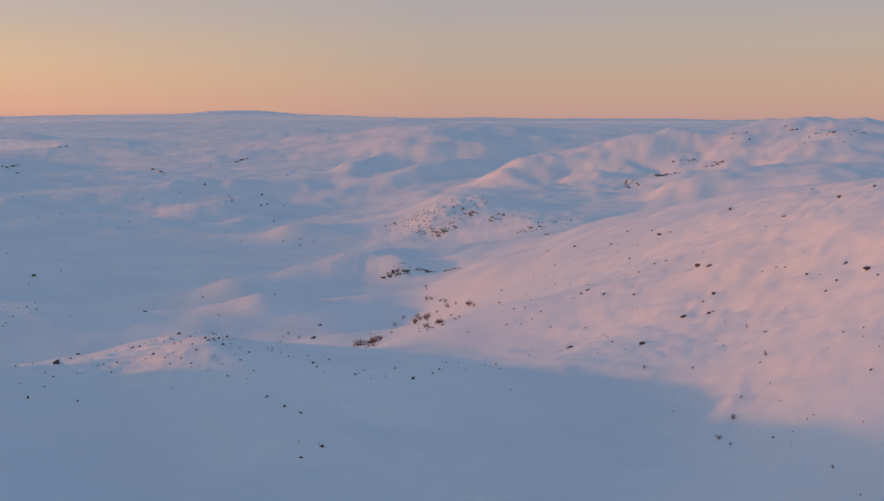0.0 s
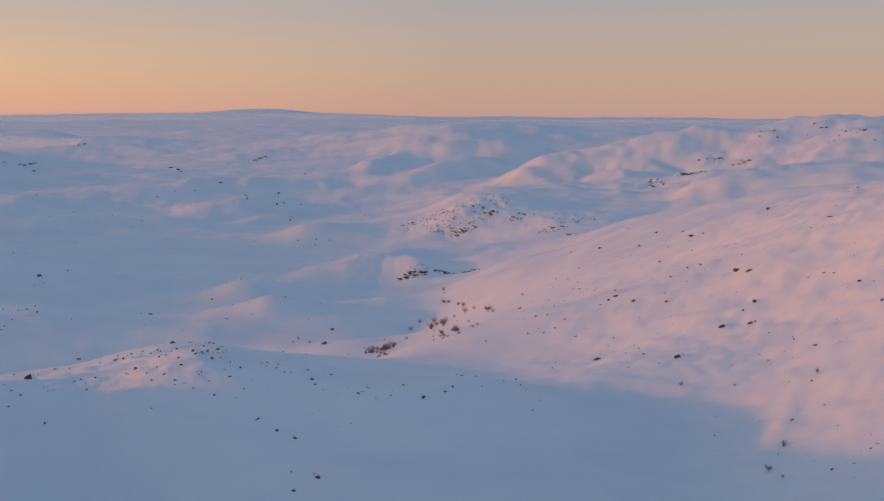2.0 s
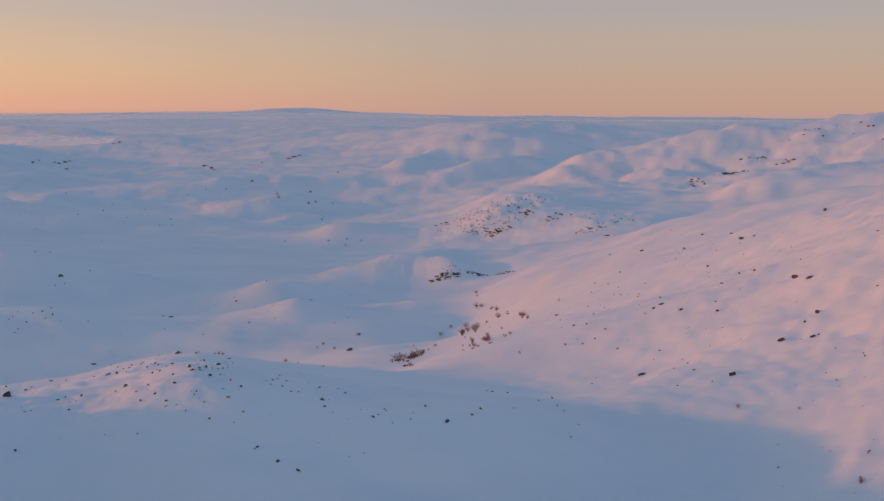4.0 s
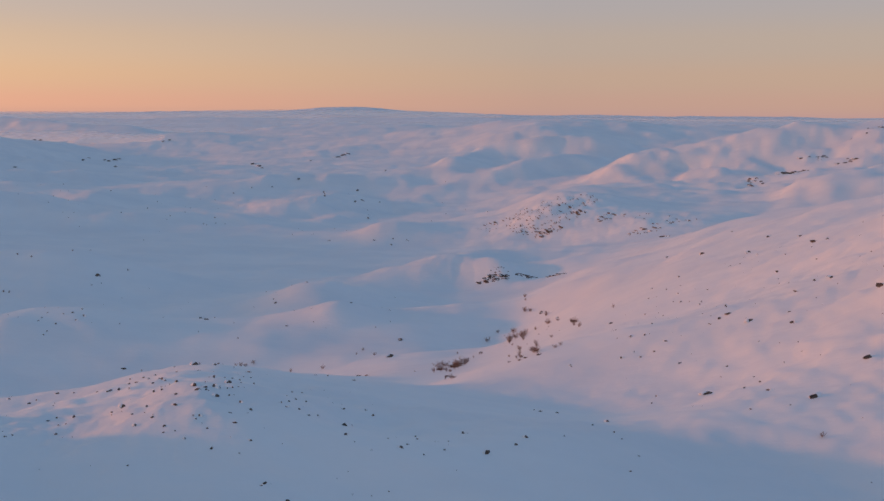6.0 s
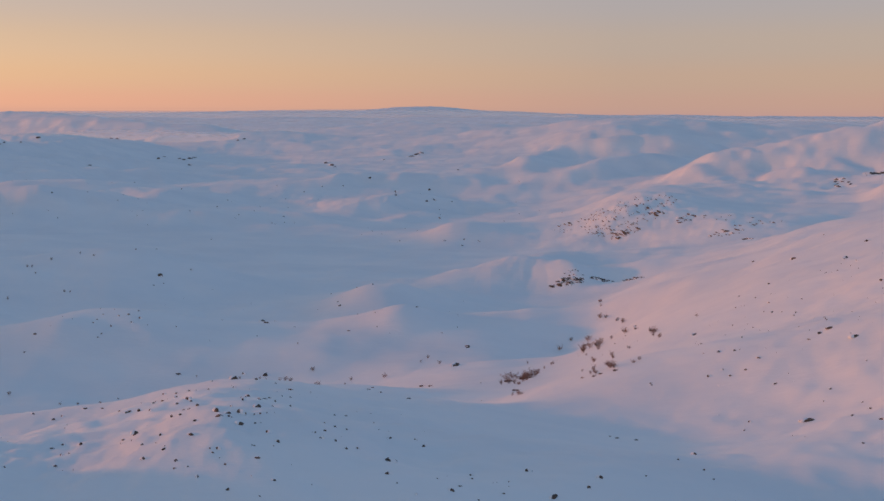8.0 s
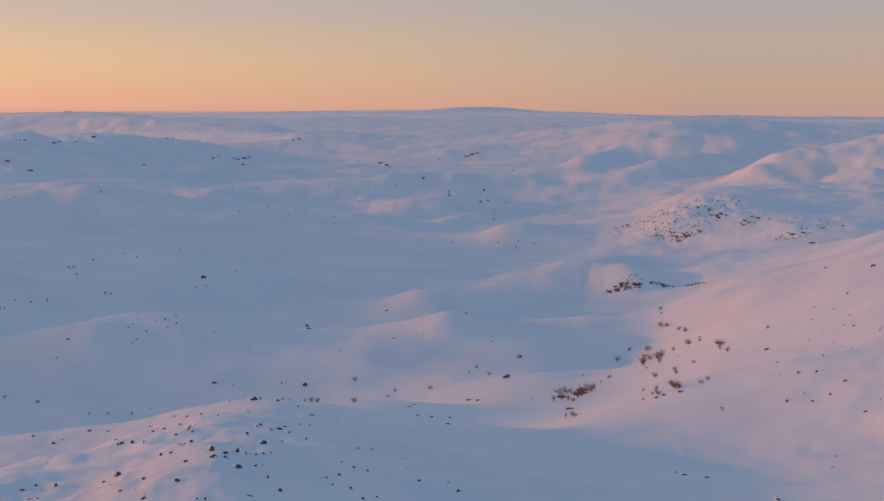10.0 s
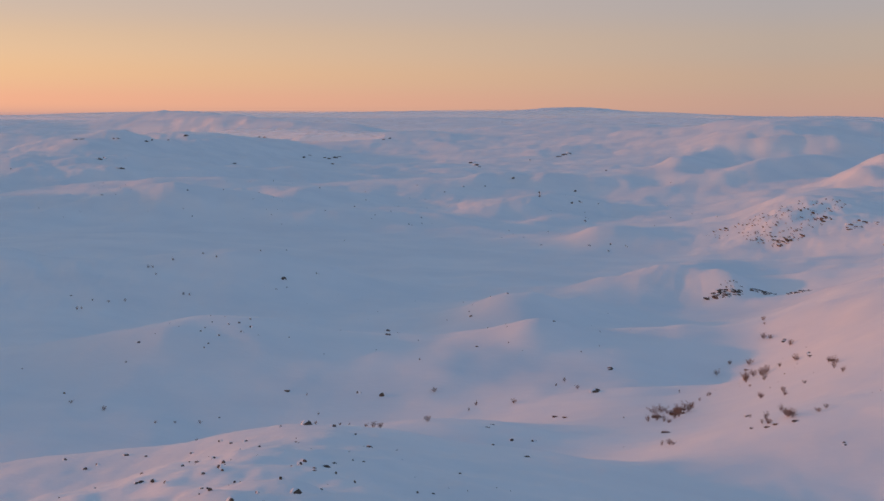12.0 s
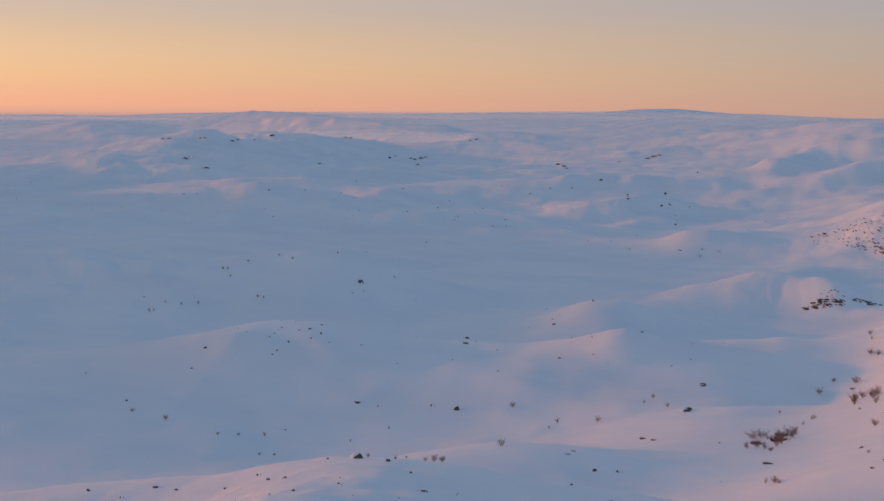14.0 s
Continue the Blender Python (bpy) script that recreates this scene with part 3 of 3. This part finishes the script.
MID_ROCKS = [
    (-118.6, 341.5, 0.66), (-98.9, 279.4, 0.42), (-121.5, 364.2, 0.57), (-161.0, 443.2, 0.90), (-156.2, 455.3, 0.72), (-167.4, 345.9, 0.72), (-160.2, 343.7, 0.56),
    (-115.4, 678.8, 1.38), (-99.7, 689.6, 1.68), (-92.1, 635.1, 1.77), (-88.9, 638.9, 1.28), (-81.2, 640.3, 0.77), (-82.0, 606.6, 0.97), (-82.7, 510.8, 0.99),
    (-64.4, 501.7, 0.97), (-57.4, 496.7, 0.77), (-51.8, 501.5, 0.77), (-90.4, 732.1, 1.19), (-54.6, 706.0, 0.85), (-185.4, 606.7, 0.72), (-142.8, 548.5, 0.89),
    (-151.8, 499.3, 0.60), (-132.1, 694.9, 1.74), (-143.3, 681.0, 1.12), (-274.4, 542.8, 1.00), (-237.9, 547.8, 1.09),
]
FAR_ROCKS = [
    (-375.0, 736.3, 3.49), (-407.5, 766.5, 3.27), (-407.5, 773.0, 2.54), (-382.5, 908.6, 2.49), (-462.9, 882.1, 2.93), (-459.5, 882.6, 2.51), (-446.1, 898.0, 3.34),
    (-444.8, 903.1, 2.53), (-448.8, 937.4, 2.54), (-467.5, 1002.6, 3.72), (-479.2, 858.5, 3.37), (-474.4, 858.1, 2.53), (-427.9, 1162.4, 4.03), (-431.1, 1183.8, 3.61),
    (-418.4, 1187.6, 3.63), (-408.2, 1175.2, 4.16), (-409.1, 1193.1, 4.18), (-406.4, 1198.0, 3.16), (-329.4, 969.2, 2.65), (-256.2, 1109.2, 3.83), (-228.4, 1009.8, 3.88),
    (-223.8, 1003.7, 3.00), (-192.1, 1168.1, 4.46), (-191.1, 1191.3, 4.62), (-187.2, 1198.7, 4.13), (-207.9, 1120.4, 2.42), (-506.7, 1239.4, 3.27), (-496.9, 1230.9, 4.36),
    (-406.2, 1350.6, 4.16), (-408.2, 1337.3, 3.55),
]
SLOPE_SHRUBS = [
    (-12.8, 231.2, 2.13), (-11.9, 236.1, 1.87), (-13.2, 228.9, 1.81), (-15.3, 229.1, 1.82), (-16.2, 228.3, 1.39), (-14.3, 227.3, 1.52), (-10.8, 193.2, 1.09),
    (-11.6, 193.9, 0.85), (-11.4, 248.8, 0.94), (-10.5, 251.4, 0.95), (-15.1, 261.9, 0.92), (-11.1, 290.5, 1.76), (-3.0, 259.9, 2.15), (-3.4, 259.0, 1.49),
    (-2.7, 305.6, 1.45), (-3.9, 312.2, 1.06), (5.5, 241.6, 1.64), (4.9, 245.0, 1.37), (-3.2, 229.2, 1.41), (-1.0, 199.7, 1.35), (-0.5, 225.2, 1.21),
    (-0.1, 188.8, 1.32), (-0.5, 189.7, 1.02), (-2.1, 189.1, 0.91), (-2.6, 189.6, 0.71), (2.7, 190.2, 0.82), (2.0, 189.4, 0.78), (-5.7, 262.4, 2.14),
    (-4.6, 261.7, 1.95), (1.1, 259.0, 1.55),
]
VALLEY_SHRUBS = [
    (-34.3, 274.7, 1.28), (-31.2, 268.8, 1.24), (-35.1, 271.7, 0.90), (-45.8, 262.4, 1.39), (-46.2, 259.2, 0.86), (-39.7, 261.4, 1.29), (-37.6, 206.3, 1.23),
    (-35.3, 166.9, 0.60), (-33.4, 169.1, 0.44), (-75.8, 268.1, 0.75), (-158.4, 367.6, 1.51), (-157.1, 367.8, 1.51), (-153.6, 362.8, 1.18), (-154.0, 372.9, 1.37),
    (-142.9, 375.4, 0.92), (-160.6, 337.3, 1.67), (-160.2, 338.5, 1.25), (-155.9, 343.6, 1.12), (-152.8, 345.8, 1.26), (-141.2, 353.2, 1.28), (-139.6, 353.1, 1.13),
]
HILLFOOT_SHRUBS = [
    (-4.1, 317.6, 1.51), (-3.9, 306.7, 1.82), (-5.6, 258.0, 2.26), (-5.9, 294.5, 1.93), (-3.1, 253.0, 1.56), (-3.7, 261.2, 1.52), (0.6, 298.7, 1.96),
    (-0.7, 228.8, 1.19), (-2.3, 190.8, 1.26), (-0.4, 189.5, 1.44), (-0.7, 191.1, 1.17), (-9.2, 295.5, 1.35), (-10.2, 251.6, 1.08), (-3.8, 198.0, 0.62),
    (1.7, 229.3, 0.81), (-1.1, 260.2, 1.12), (-4.9, 251.1, 0.61),
]
THICKET_SHRUBS = [
    (-16.4, 237.8, 1.84), (-15.6, 238.7, 2.00), (-14.6, 236.3, 1.41), (-13.3, 234.0, 2.07), (-12.6, 236.1, 2.37), (-12.0, 240.6, 1.73), (-13.5, 225.6, 1.05),
    (-10.5, 192.8, 0.83),
]
RIDGE_SHRUBS = [
    (-31.6, 169.6, 0.92), (-31.9, 168.8, 0.61), (-31.3, 170.5, 0.77), (-33.2, 166.5, 0.45),
]
SHELF_SHRUBS = [
    (28.0, 137.4, 0.52), (33.2, 103.6, 0.61), (33.8, 98.3, 0.39), (5.2, 235.4, 1.29), (5.8, 227.1, 1.35), (11.5, 238.2, 1.08),
]
BUSH_HEATH = [
    (-13.1, 234.0, 2.29), (-15.4, 232.4, 1.76), (-12.9, 214.2, 1.11), (-3.4, 189.1, 0.54), (-2.1, 187.9, 0.66), (0.2, 187.4, 0.79), (-1.4, 187.9, 0.67),
    (5.5, 244.8, 1.29), (-6.2, 291.8, 1.14), (3.0, 256.5, 0.87), (-0.1, 302.5, 0.95),
]
STRIP_HEATH = [
    (-30.5, 245.6, 1.10), (-28.7, 242.7, 0.92), (-30.9, 205.8, 0.54), (-30.8, 207.8, 0.49), (-13.1, 239.0, 2.20),
]

RIDGE_STONES = [
    (-49.3, 163.2, 0.38), (-79.4, 268.8, 0.72), (-67.6, 270.1, 0.87), (-41.5, 163.1, 0.25), (-35.4, 147.1, 0.21), (-31.7, 140.4, 0.23), (-26.8, 131.2, 0.23),
    (-31.1, 141.2, 0.33), (-34.3, 139.6, 0.20), (-28.1, 146.3, 0.34), (-25.1, 135.6, 0.21), (-25.9, 142.3, 0.23), (-26.9, 148.1, 0.31), (-23.4, 129.6, 0.57),
    (-24.3, 128.1, 0.37), (-30.4, 129.3, 0.41), (-31.2, 129.3, 0.24), (-30.3, 126.8, 0.17), (-28.2, 125.0, 0.17), (-26.2, 123.5, 0.24), (-27.2, 122.6, 0.27),
    (-24.9, 122.0, 0.21), (-24.7, 121.2, 0.16), (-24.0, 121.4, 0.16), (-36.2, 129.4, 0.21), (-33.5, 124.2, 0.20), (-34.3, 129.6, 0.24), (-22.7, 123.0, 0.26),
    (-22.9, 122.6, 0.16), (-20.8, 124.0, 0.27), (-19.7, 125.4, 0.30), (-20.8, 126.9, 0.27), (-25.0, 124.8, 0.33), (-20.8, 119.1, 0.20), (-27.3, 155.9, 0.34),
    (-25.7, 150.0, 0.18), (-63.1, 269.3, 0.94), (-18.5, 120.3, 0.18), (-20.1, 122.5, 0.21), (-22.8, 127.6, 0.39), (-20.3, 146.4, 0.20), (-18.5, 135.1, 0.18),
    (-17.7, 135.2, 0.18), (-16.0, 127.6, 0.25), (-15.6, 129.2, 0.17), (-13.4, 128.4, 0.58), (-15.7, 140.2, 0.16), (-12.6, 123.7, 0.21), (-13.4, 138.0, 0.21),
    (-12.6, 136.8, 0.21), (-19.0, 167.6, 0.37), (-8.8, 123.2, 0.33), (-8.5, 124.8, 0.24), (-8.3, 128.6, 0.22), (-8.1, 127.4, 0.19), (-5.0, 131.6, 0.40),
    (-3.0, 126.3, 0.43), (-1.0, 128.1, 0.24), (-0.4, 130.5, 0.39), (-0.1, 160.7, 0.27), (0.5, 159.7, 0.34), (2.1, 159.6, 0.30), (-5.9, 124.9, 0.18),
    (-35.4, 165.4, 0.60), (-51.1, 160.2, 0.31), (-35.5, 145.4, 0.21), (-42.8, 161.1, 0.27), (-28.1, 145.6, 0.27), (-26.8, 146.5, 0.37), (-26.3, 143.3, 0.22),
    (-27.6, 143.1, 0.13), (-30.8, 140.9, 0.17), (-32.5, 144.7, 0.28), (-47.3, 162.5, 0.25), (-37.6, 159.1, 0.28), (-37.5, 165.2, 0.21),
]
SLOPE_STONES = [
    (39.5, 305.6, 0.49), (39.1, 222.6, 0.64), (40.7, 241.3, 0.47), (32.8, 241.5, 0.70), (38.5, 182.1, 0.35), (34.3, 189.5, 0.60), (32.8, 191.1, 0.49),
    (37.1, 172.2, 0.77), (36.1, 174.2, 0.94), (29.6, 185.8, 0.41), (22.0, 241.4, 0.39), (43.3, 160.5, 0.46), (44.1, 159.3, 0.31), (42.1, 162.6, 0.31),
    (20.7, 183.3, 0.46), (21.7, 183.6, 0.58), (19.5, 182.2, 0.29), (23.3, 179.0, 0.62), (27.5, 178.3, 0.34), (27.2, 174.7, 0.44), (35.6, 161.8, 0.57),
    (31.1, 158.4, 0.60), (34.0, 156.9, 0.50), (34.5, 157.0, 0.25), (37.3, 141.8, 0.41), (21.7, 156.6, 0.34), (16.9, 163.8, 0.72), (24.3, 149.1, 0.84),
    (21.9, 147.5, 0.28), (48.9, 178.0, 0.46), (46.2, 177.1, 0.34), (45.1, 153.1, 0.35), (46.3, 151.7, 0.20), (14.4, 180.5, 0.40), (15.3, 173.9, 0.27),
    (38.0, 253.5, 0.73), (30.3, 111.8, 0.25), (33.1, 113.4, 0.15), (34.4, 113.4, 0.18), (32.0, 111.6, 0.18),
]
FLOOR_STONES = [
    (-111.5, 272.8, 0.59), (-84.9, 339.8, 1.36), (-72.5, 302.0, 1.00), (-122.3, 371.0, 1.46), (-116.6, 379.4, 0.85), (-115.8, 260.1, 0.57), (-86.1, 256.5, 0.39),
    (-79.6, 268.9, 0.68), (-52.5, 291.0, 0.72), (-65.5, 338.6, 0.88), (-59.4, 347.1, 0.54), (-98.7, 287.5, 0.45), (-101.4, 291.9, 0.31), (-104.7, 292.7, 0.31),
    (-98.4, 282.8, 0.60), (-86.3, 286.2, 0.37), (-135.1, 386.0, 0.66), (-63.5, 348.6, 0.46), (-94.2, 287.3, 0.75), (-71.8, 342.3, 0.36), (-67.0, 342.7, 0.54),
    (-96.2, 291.4, 0.54),
]
FLOOR_SHRUBS = [
    (-111.2, 254.6, 1.06), (-104.7, 253.7, 1.21), (-93.1, 249.0, 0.74), (-91.2, 251.6, 0.75), (-87.9, 253.6, 1.00), (-84.5, 245.4, 0.72), (-82.6, 246.2, 0.72),
    (-54.8, 270.8, 1.35), (-60.7, 282.4, 0.72), (-71.0, 260.6, 0.83), (-74.7, 254.8, 0.73), (-148.3, 378.7, 1.13),
]
GULLY_SHRUBS = [
    (23.0, 139.6, 0.79), (28.4, 119.7, 1.07), (26.0, 114.8, 0.84), (26.6, 112.6, 0.41), (34.9, 132.8, 0.98), (30.2, 124.1, 0.40),
]


for places, label, group in (
        (RIDGE_STONES, "dark angular stone with snow on the near ridge", "boulders on the near ridge"),
        (SLOPE_STONES, "dark brown slab lying on the pink snow slope", "boulders on the east hill"),
        (FLOOR_STONES, "dark stone in the blue snow of the valley", "boulders in the valley"),
        (SHELF_ROCKS, "small dark boulder half buried in shaded snow", "boulders on the snow shelf"),
        (EAST_HILL_ROCKS, "dark angular boulder on a sunlit snow slope", "boulders on the east hill"),
        (HILLSIDE_ROCKS, "brown-grey boulder with drifted snow on a pink slope", "boulders on the east hill"),
        (SADDLE_ROCKS, "dark flat boulder in the snow of the saddle", "boulders in the saddle"),
        (RIDGE_END_ROCKS, "small grey rock sticking out of the ridge snow", "boulders on the near ridge"),
        (RIDGE_ROCKS, "snow-capped dark boulder on the near ridge", "boulders on the near ridge"),
        (VALLEY_ROCKS, "dark boulder on the blue valley snow", "boulders in the valley"),
        (RIDGE_TOP_ROCKS, "lichen-dark boulder with snow on the ridge top", "boulders on the near ridge"),
        (HOLLOW_ROCKS, "dark boulder in the snow beside the hollow", "boulders in the valley"),
        (MID_ROCKS, "distant dark boulder on a snowy knoll", "boulders in the valley"),
        (FAR_ROCKS, "far bare rock face showing through the snow", "far bare rocks")):
    rng = random.Random(label)
    for x, y, size in places:
        ob = boulder(x, y, size, rng, label, group)
        if places is SLOPE_STONES:      # slabs that lie flat on the slope
            ob.matrix_basis = ob.matrix_basis @ Matrix.Diagonal((1.15, 0.9, 0.7, 1))
        if places is FAR_ROCKS:         # long low faces of bedrock
            ob.matrix_basis = ob.matrix_basis @ Matrix.Diagonal((1.3, 0.8, 0.5, 1))

for places, label, group in (
        (SLOPE_SHRUBS, "leafless brown dwarf birch on the sunlit slope", "shrubs on the slope"),
        (HILLFOOT_SHRUBS, "upright leafless birch shrub on the pink slope", "shrubs on the slope"),
        (THICKET_SHRUBS, "dense tangle of red-brown twigs in the snow", "shrubs on the slope"),
        (VALLEY_SHRUBS, "leafless dark dwarf birch in the shaded valley snow", "shrubs in the valley"),
        (RIDGE_SHRUBS, "bare dwarf birch behind the snowy ridge", "shrubs behind the ridge"),
        (FLOOR_SHRUBS, "low blue-grey dwarf birch in shaded valley snow", "shrubs in the valley"),
        (GULLY_SHRUBS, "low bare reddish willow in a snow gully", "shrubs at the hill foot"),
        (SHELF_SHRUBS, "low bare willow shrub at the foot of the hill", "shrubs at the hill foot")):
    rng = random.Random(label)
    for x, y, high in places:
        shrub(x, y, high, rng, label, group, THICKET if places is THICKET_SHRUBS else SHRUBS)
rng = random.Random(77)
for x, y, wide in BUSH_HEATH:
    heath(x, y, wide, rng, "brown heath hummock among bare shrubs in snow", "heath in the thicket")
for x, y, wide in STRIP_HEATH:
    heath(x, y, wide, rng, "flat brown heath showing through the ridge snow", "heath on the ridge")


STREWN_VERTS, STREWN_FACES, STREWN_SLOTS = [], [], []


def scatter(cx, cy, rx, ry, count, small, large):
    """Small stones strewn over a stretch of ground, some with a cap of snow; all of them go into one mesh."""
    rng = random.Random(round(cx * 31 + cy))
    for _ in range(count):
        a, r = rng.uniform(0, 2 * math.pi), math.sqrt(rng.random())
        x, y = cx + math.cos(a) * r * rx, cy + math.sin(a) * r * ry
        size = small + (large - small) * rng.random() ** 2.5
        stone, cap, tall = STONES[rng.randrange(len(STONES))]
        m = pose(x, y, float(ground_height(x, y)) + size * tall * 0.08, rng.uniform(-12, 12), rng.uniform(-14, 14), rng.uniform(0, 360)) @ Matrix.Diagonal((size, size, size, 1))
        for slot, me in ((0, stone), (1, cap))[:1 + (rng.random() < 0.6)]:
            base = len(STREWN_VERTS)
            STREWN_VERTS.extend([m @ v.co for v in me.vertices])
            STREWN_FACES.extend([[base + i for i in p.vertices] for p in me.polygons])
            STREWN_SLOTS.extend([slot] * len(me.polygons))


scatter(-28, 138, 15, 22, 90, 0.10, 0.30)
scatter(-14, 124, 10, 9, 26, 0.09, 0.22)
scatter(30, 190, 24, 50, 170, 0.14, 0.42)
scatter(34, 130, 12, 24, 40, 0.12, 0.3)
scatter(-2, 265, 10, 30, 40, 0.18, 0.40)
scatter(-80, 330, 60, 60, 44, 0.22, 0.55)
scatter(-110, 600, 90, 80, 40, 0.4, 1.0)
scatter(-240, 590, 110, 80, 80, 0.4, 1.0)
scatter(-330, 700, 160, 120, 40, 0.5, 1.3)

strewn = bpy.data.meshes.new("strewn_stones")
strewn.from_pydata(STREWN_VERTS, [], STREWN_FACES)
strewn.materials.append(ROCK)
strewn.materials.append(CAP)
strewn.polygons.foreach_set("material_index", STREWN_SLOTS)
tagged(new("strewn_stones", strewn), "small grey stones strewn over the snow", "stones", kind="stuff")

# rocky outcrops: each an uneven stretch of bedrock blocks pushed through the snow


def outcrop(x, y, blocks, label, brown=False):
    """blocks: dx, dy, half widths, number, smallest and largest block, tilt of the beds."""
    root = new("rock_outcrop")
    root.location = (x, y, float(ground_height(x, y)))
    tagged(root, label, "outcrop", "rock outcrops")
    rng = random.Random(round(x * 7 + y))
    for dx, dy, rx, ry, count, small, large, tilt in blocks:
        for _ in range(count):
            a, r = rng.uniform(0, 2 * math.pi), math.sqrt(rng.random())
            px, py = x + dx + math.cos(a) * r * rx, y + dy + math.sin(a) * r * ry
            size = 1.05 * (small + (large - small) * rng.random() ** 2)
            pick = rng.randrange(len(STONES))
            stone, cap, tall = STONES[pick]
            ob = part("block", LEDGES[pick] if brown else stone, root)
            ob.matrix_basis = pose(px - x, py - y, float(ground_height(px, py)) - root.location.z + size * 0.08, rng.uniform(-8, 8), tilt + rng.uniform(-10, 10), rng.uniform(-30, 30)) \
                @ Matrix.Diagonal((size * 2.0, size * 0.75, size * rng.uniform(0.55, 0.95), 1))
            if rng.random() < 0.85:
                part("snow_cap", cap, ob)


outcrop(-12, 388, [(-2, -2.2, 4.4, 1.5, 40, 0.4, 1.3, 10), (-1, 0.4, 3.2, 1.6, 10, 0.4, 0.9, 15), (6.8, 1.2, 3.3, 1.6, 32, 0.45, 1.4, 5), (15.8, -0.4, 3.2, 1.5, 20, 0.4, 1.1, 5)],
        "dark broken rock outcrop on a snowy valley knoll")
outcrop(0, 502, [(1, -12, 5.5, 3, 46, 0.45, 1.4, 28), (-4, -7, 8, 4, 34, 0.4, 1.1, 28), (0, 2, 14, 10, 100, 0.3, 0.9, 28), (4, 18, 17, 12, 70, 0.3, 0.9, 28),
                 (-18, 14, 9, 10, 30, 0.3, 0.9, 28), (12, 0, 3, 3, 9, 0.7, 1.7, 20), (-20, 17, 2.2, 2, 6, 0.7, 1.2, 10)],
        "brown bedrock ledges tilted through a sunlit snow mound", True)
outcrop(30, 480, [(-7, 15, 6, 5, 16, 0.5, 1.4, 10), (4, -9, 6, 5, 20, 0.5, 1.4, 10), (9, -25, 2, 2, 6, 0.7, 1.5, 10), (12, 5, 12, 10, 24, 0.3, 0.9, 10)],
        "scattered brown rocks on a low snow spur", True)
outcrop(112, 622, [(-20, -19, 4, 5, 12, 0.9, 2.1, 5), (0, 0, 8, 8, 28, 1.0, 2.8, 5), (13, 18, 7, 4, 9, 0.9, 2.0, 5), (26, 2, 6, 4, 10, 0.9, 2.0, 5)],
        "dark rock outcrop on the shaded east ridge")
outcrop(170, 650, [(-4, 6, 22, 12, 16, 0.8, 1.9, 5), (24, -30, 20, 14, 18, 0.8, 2.0, 5)],
        "scattered dark rocks along the east ridge top")
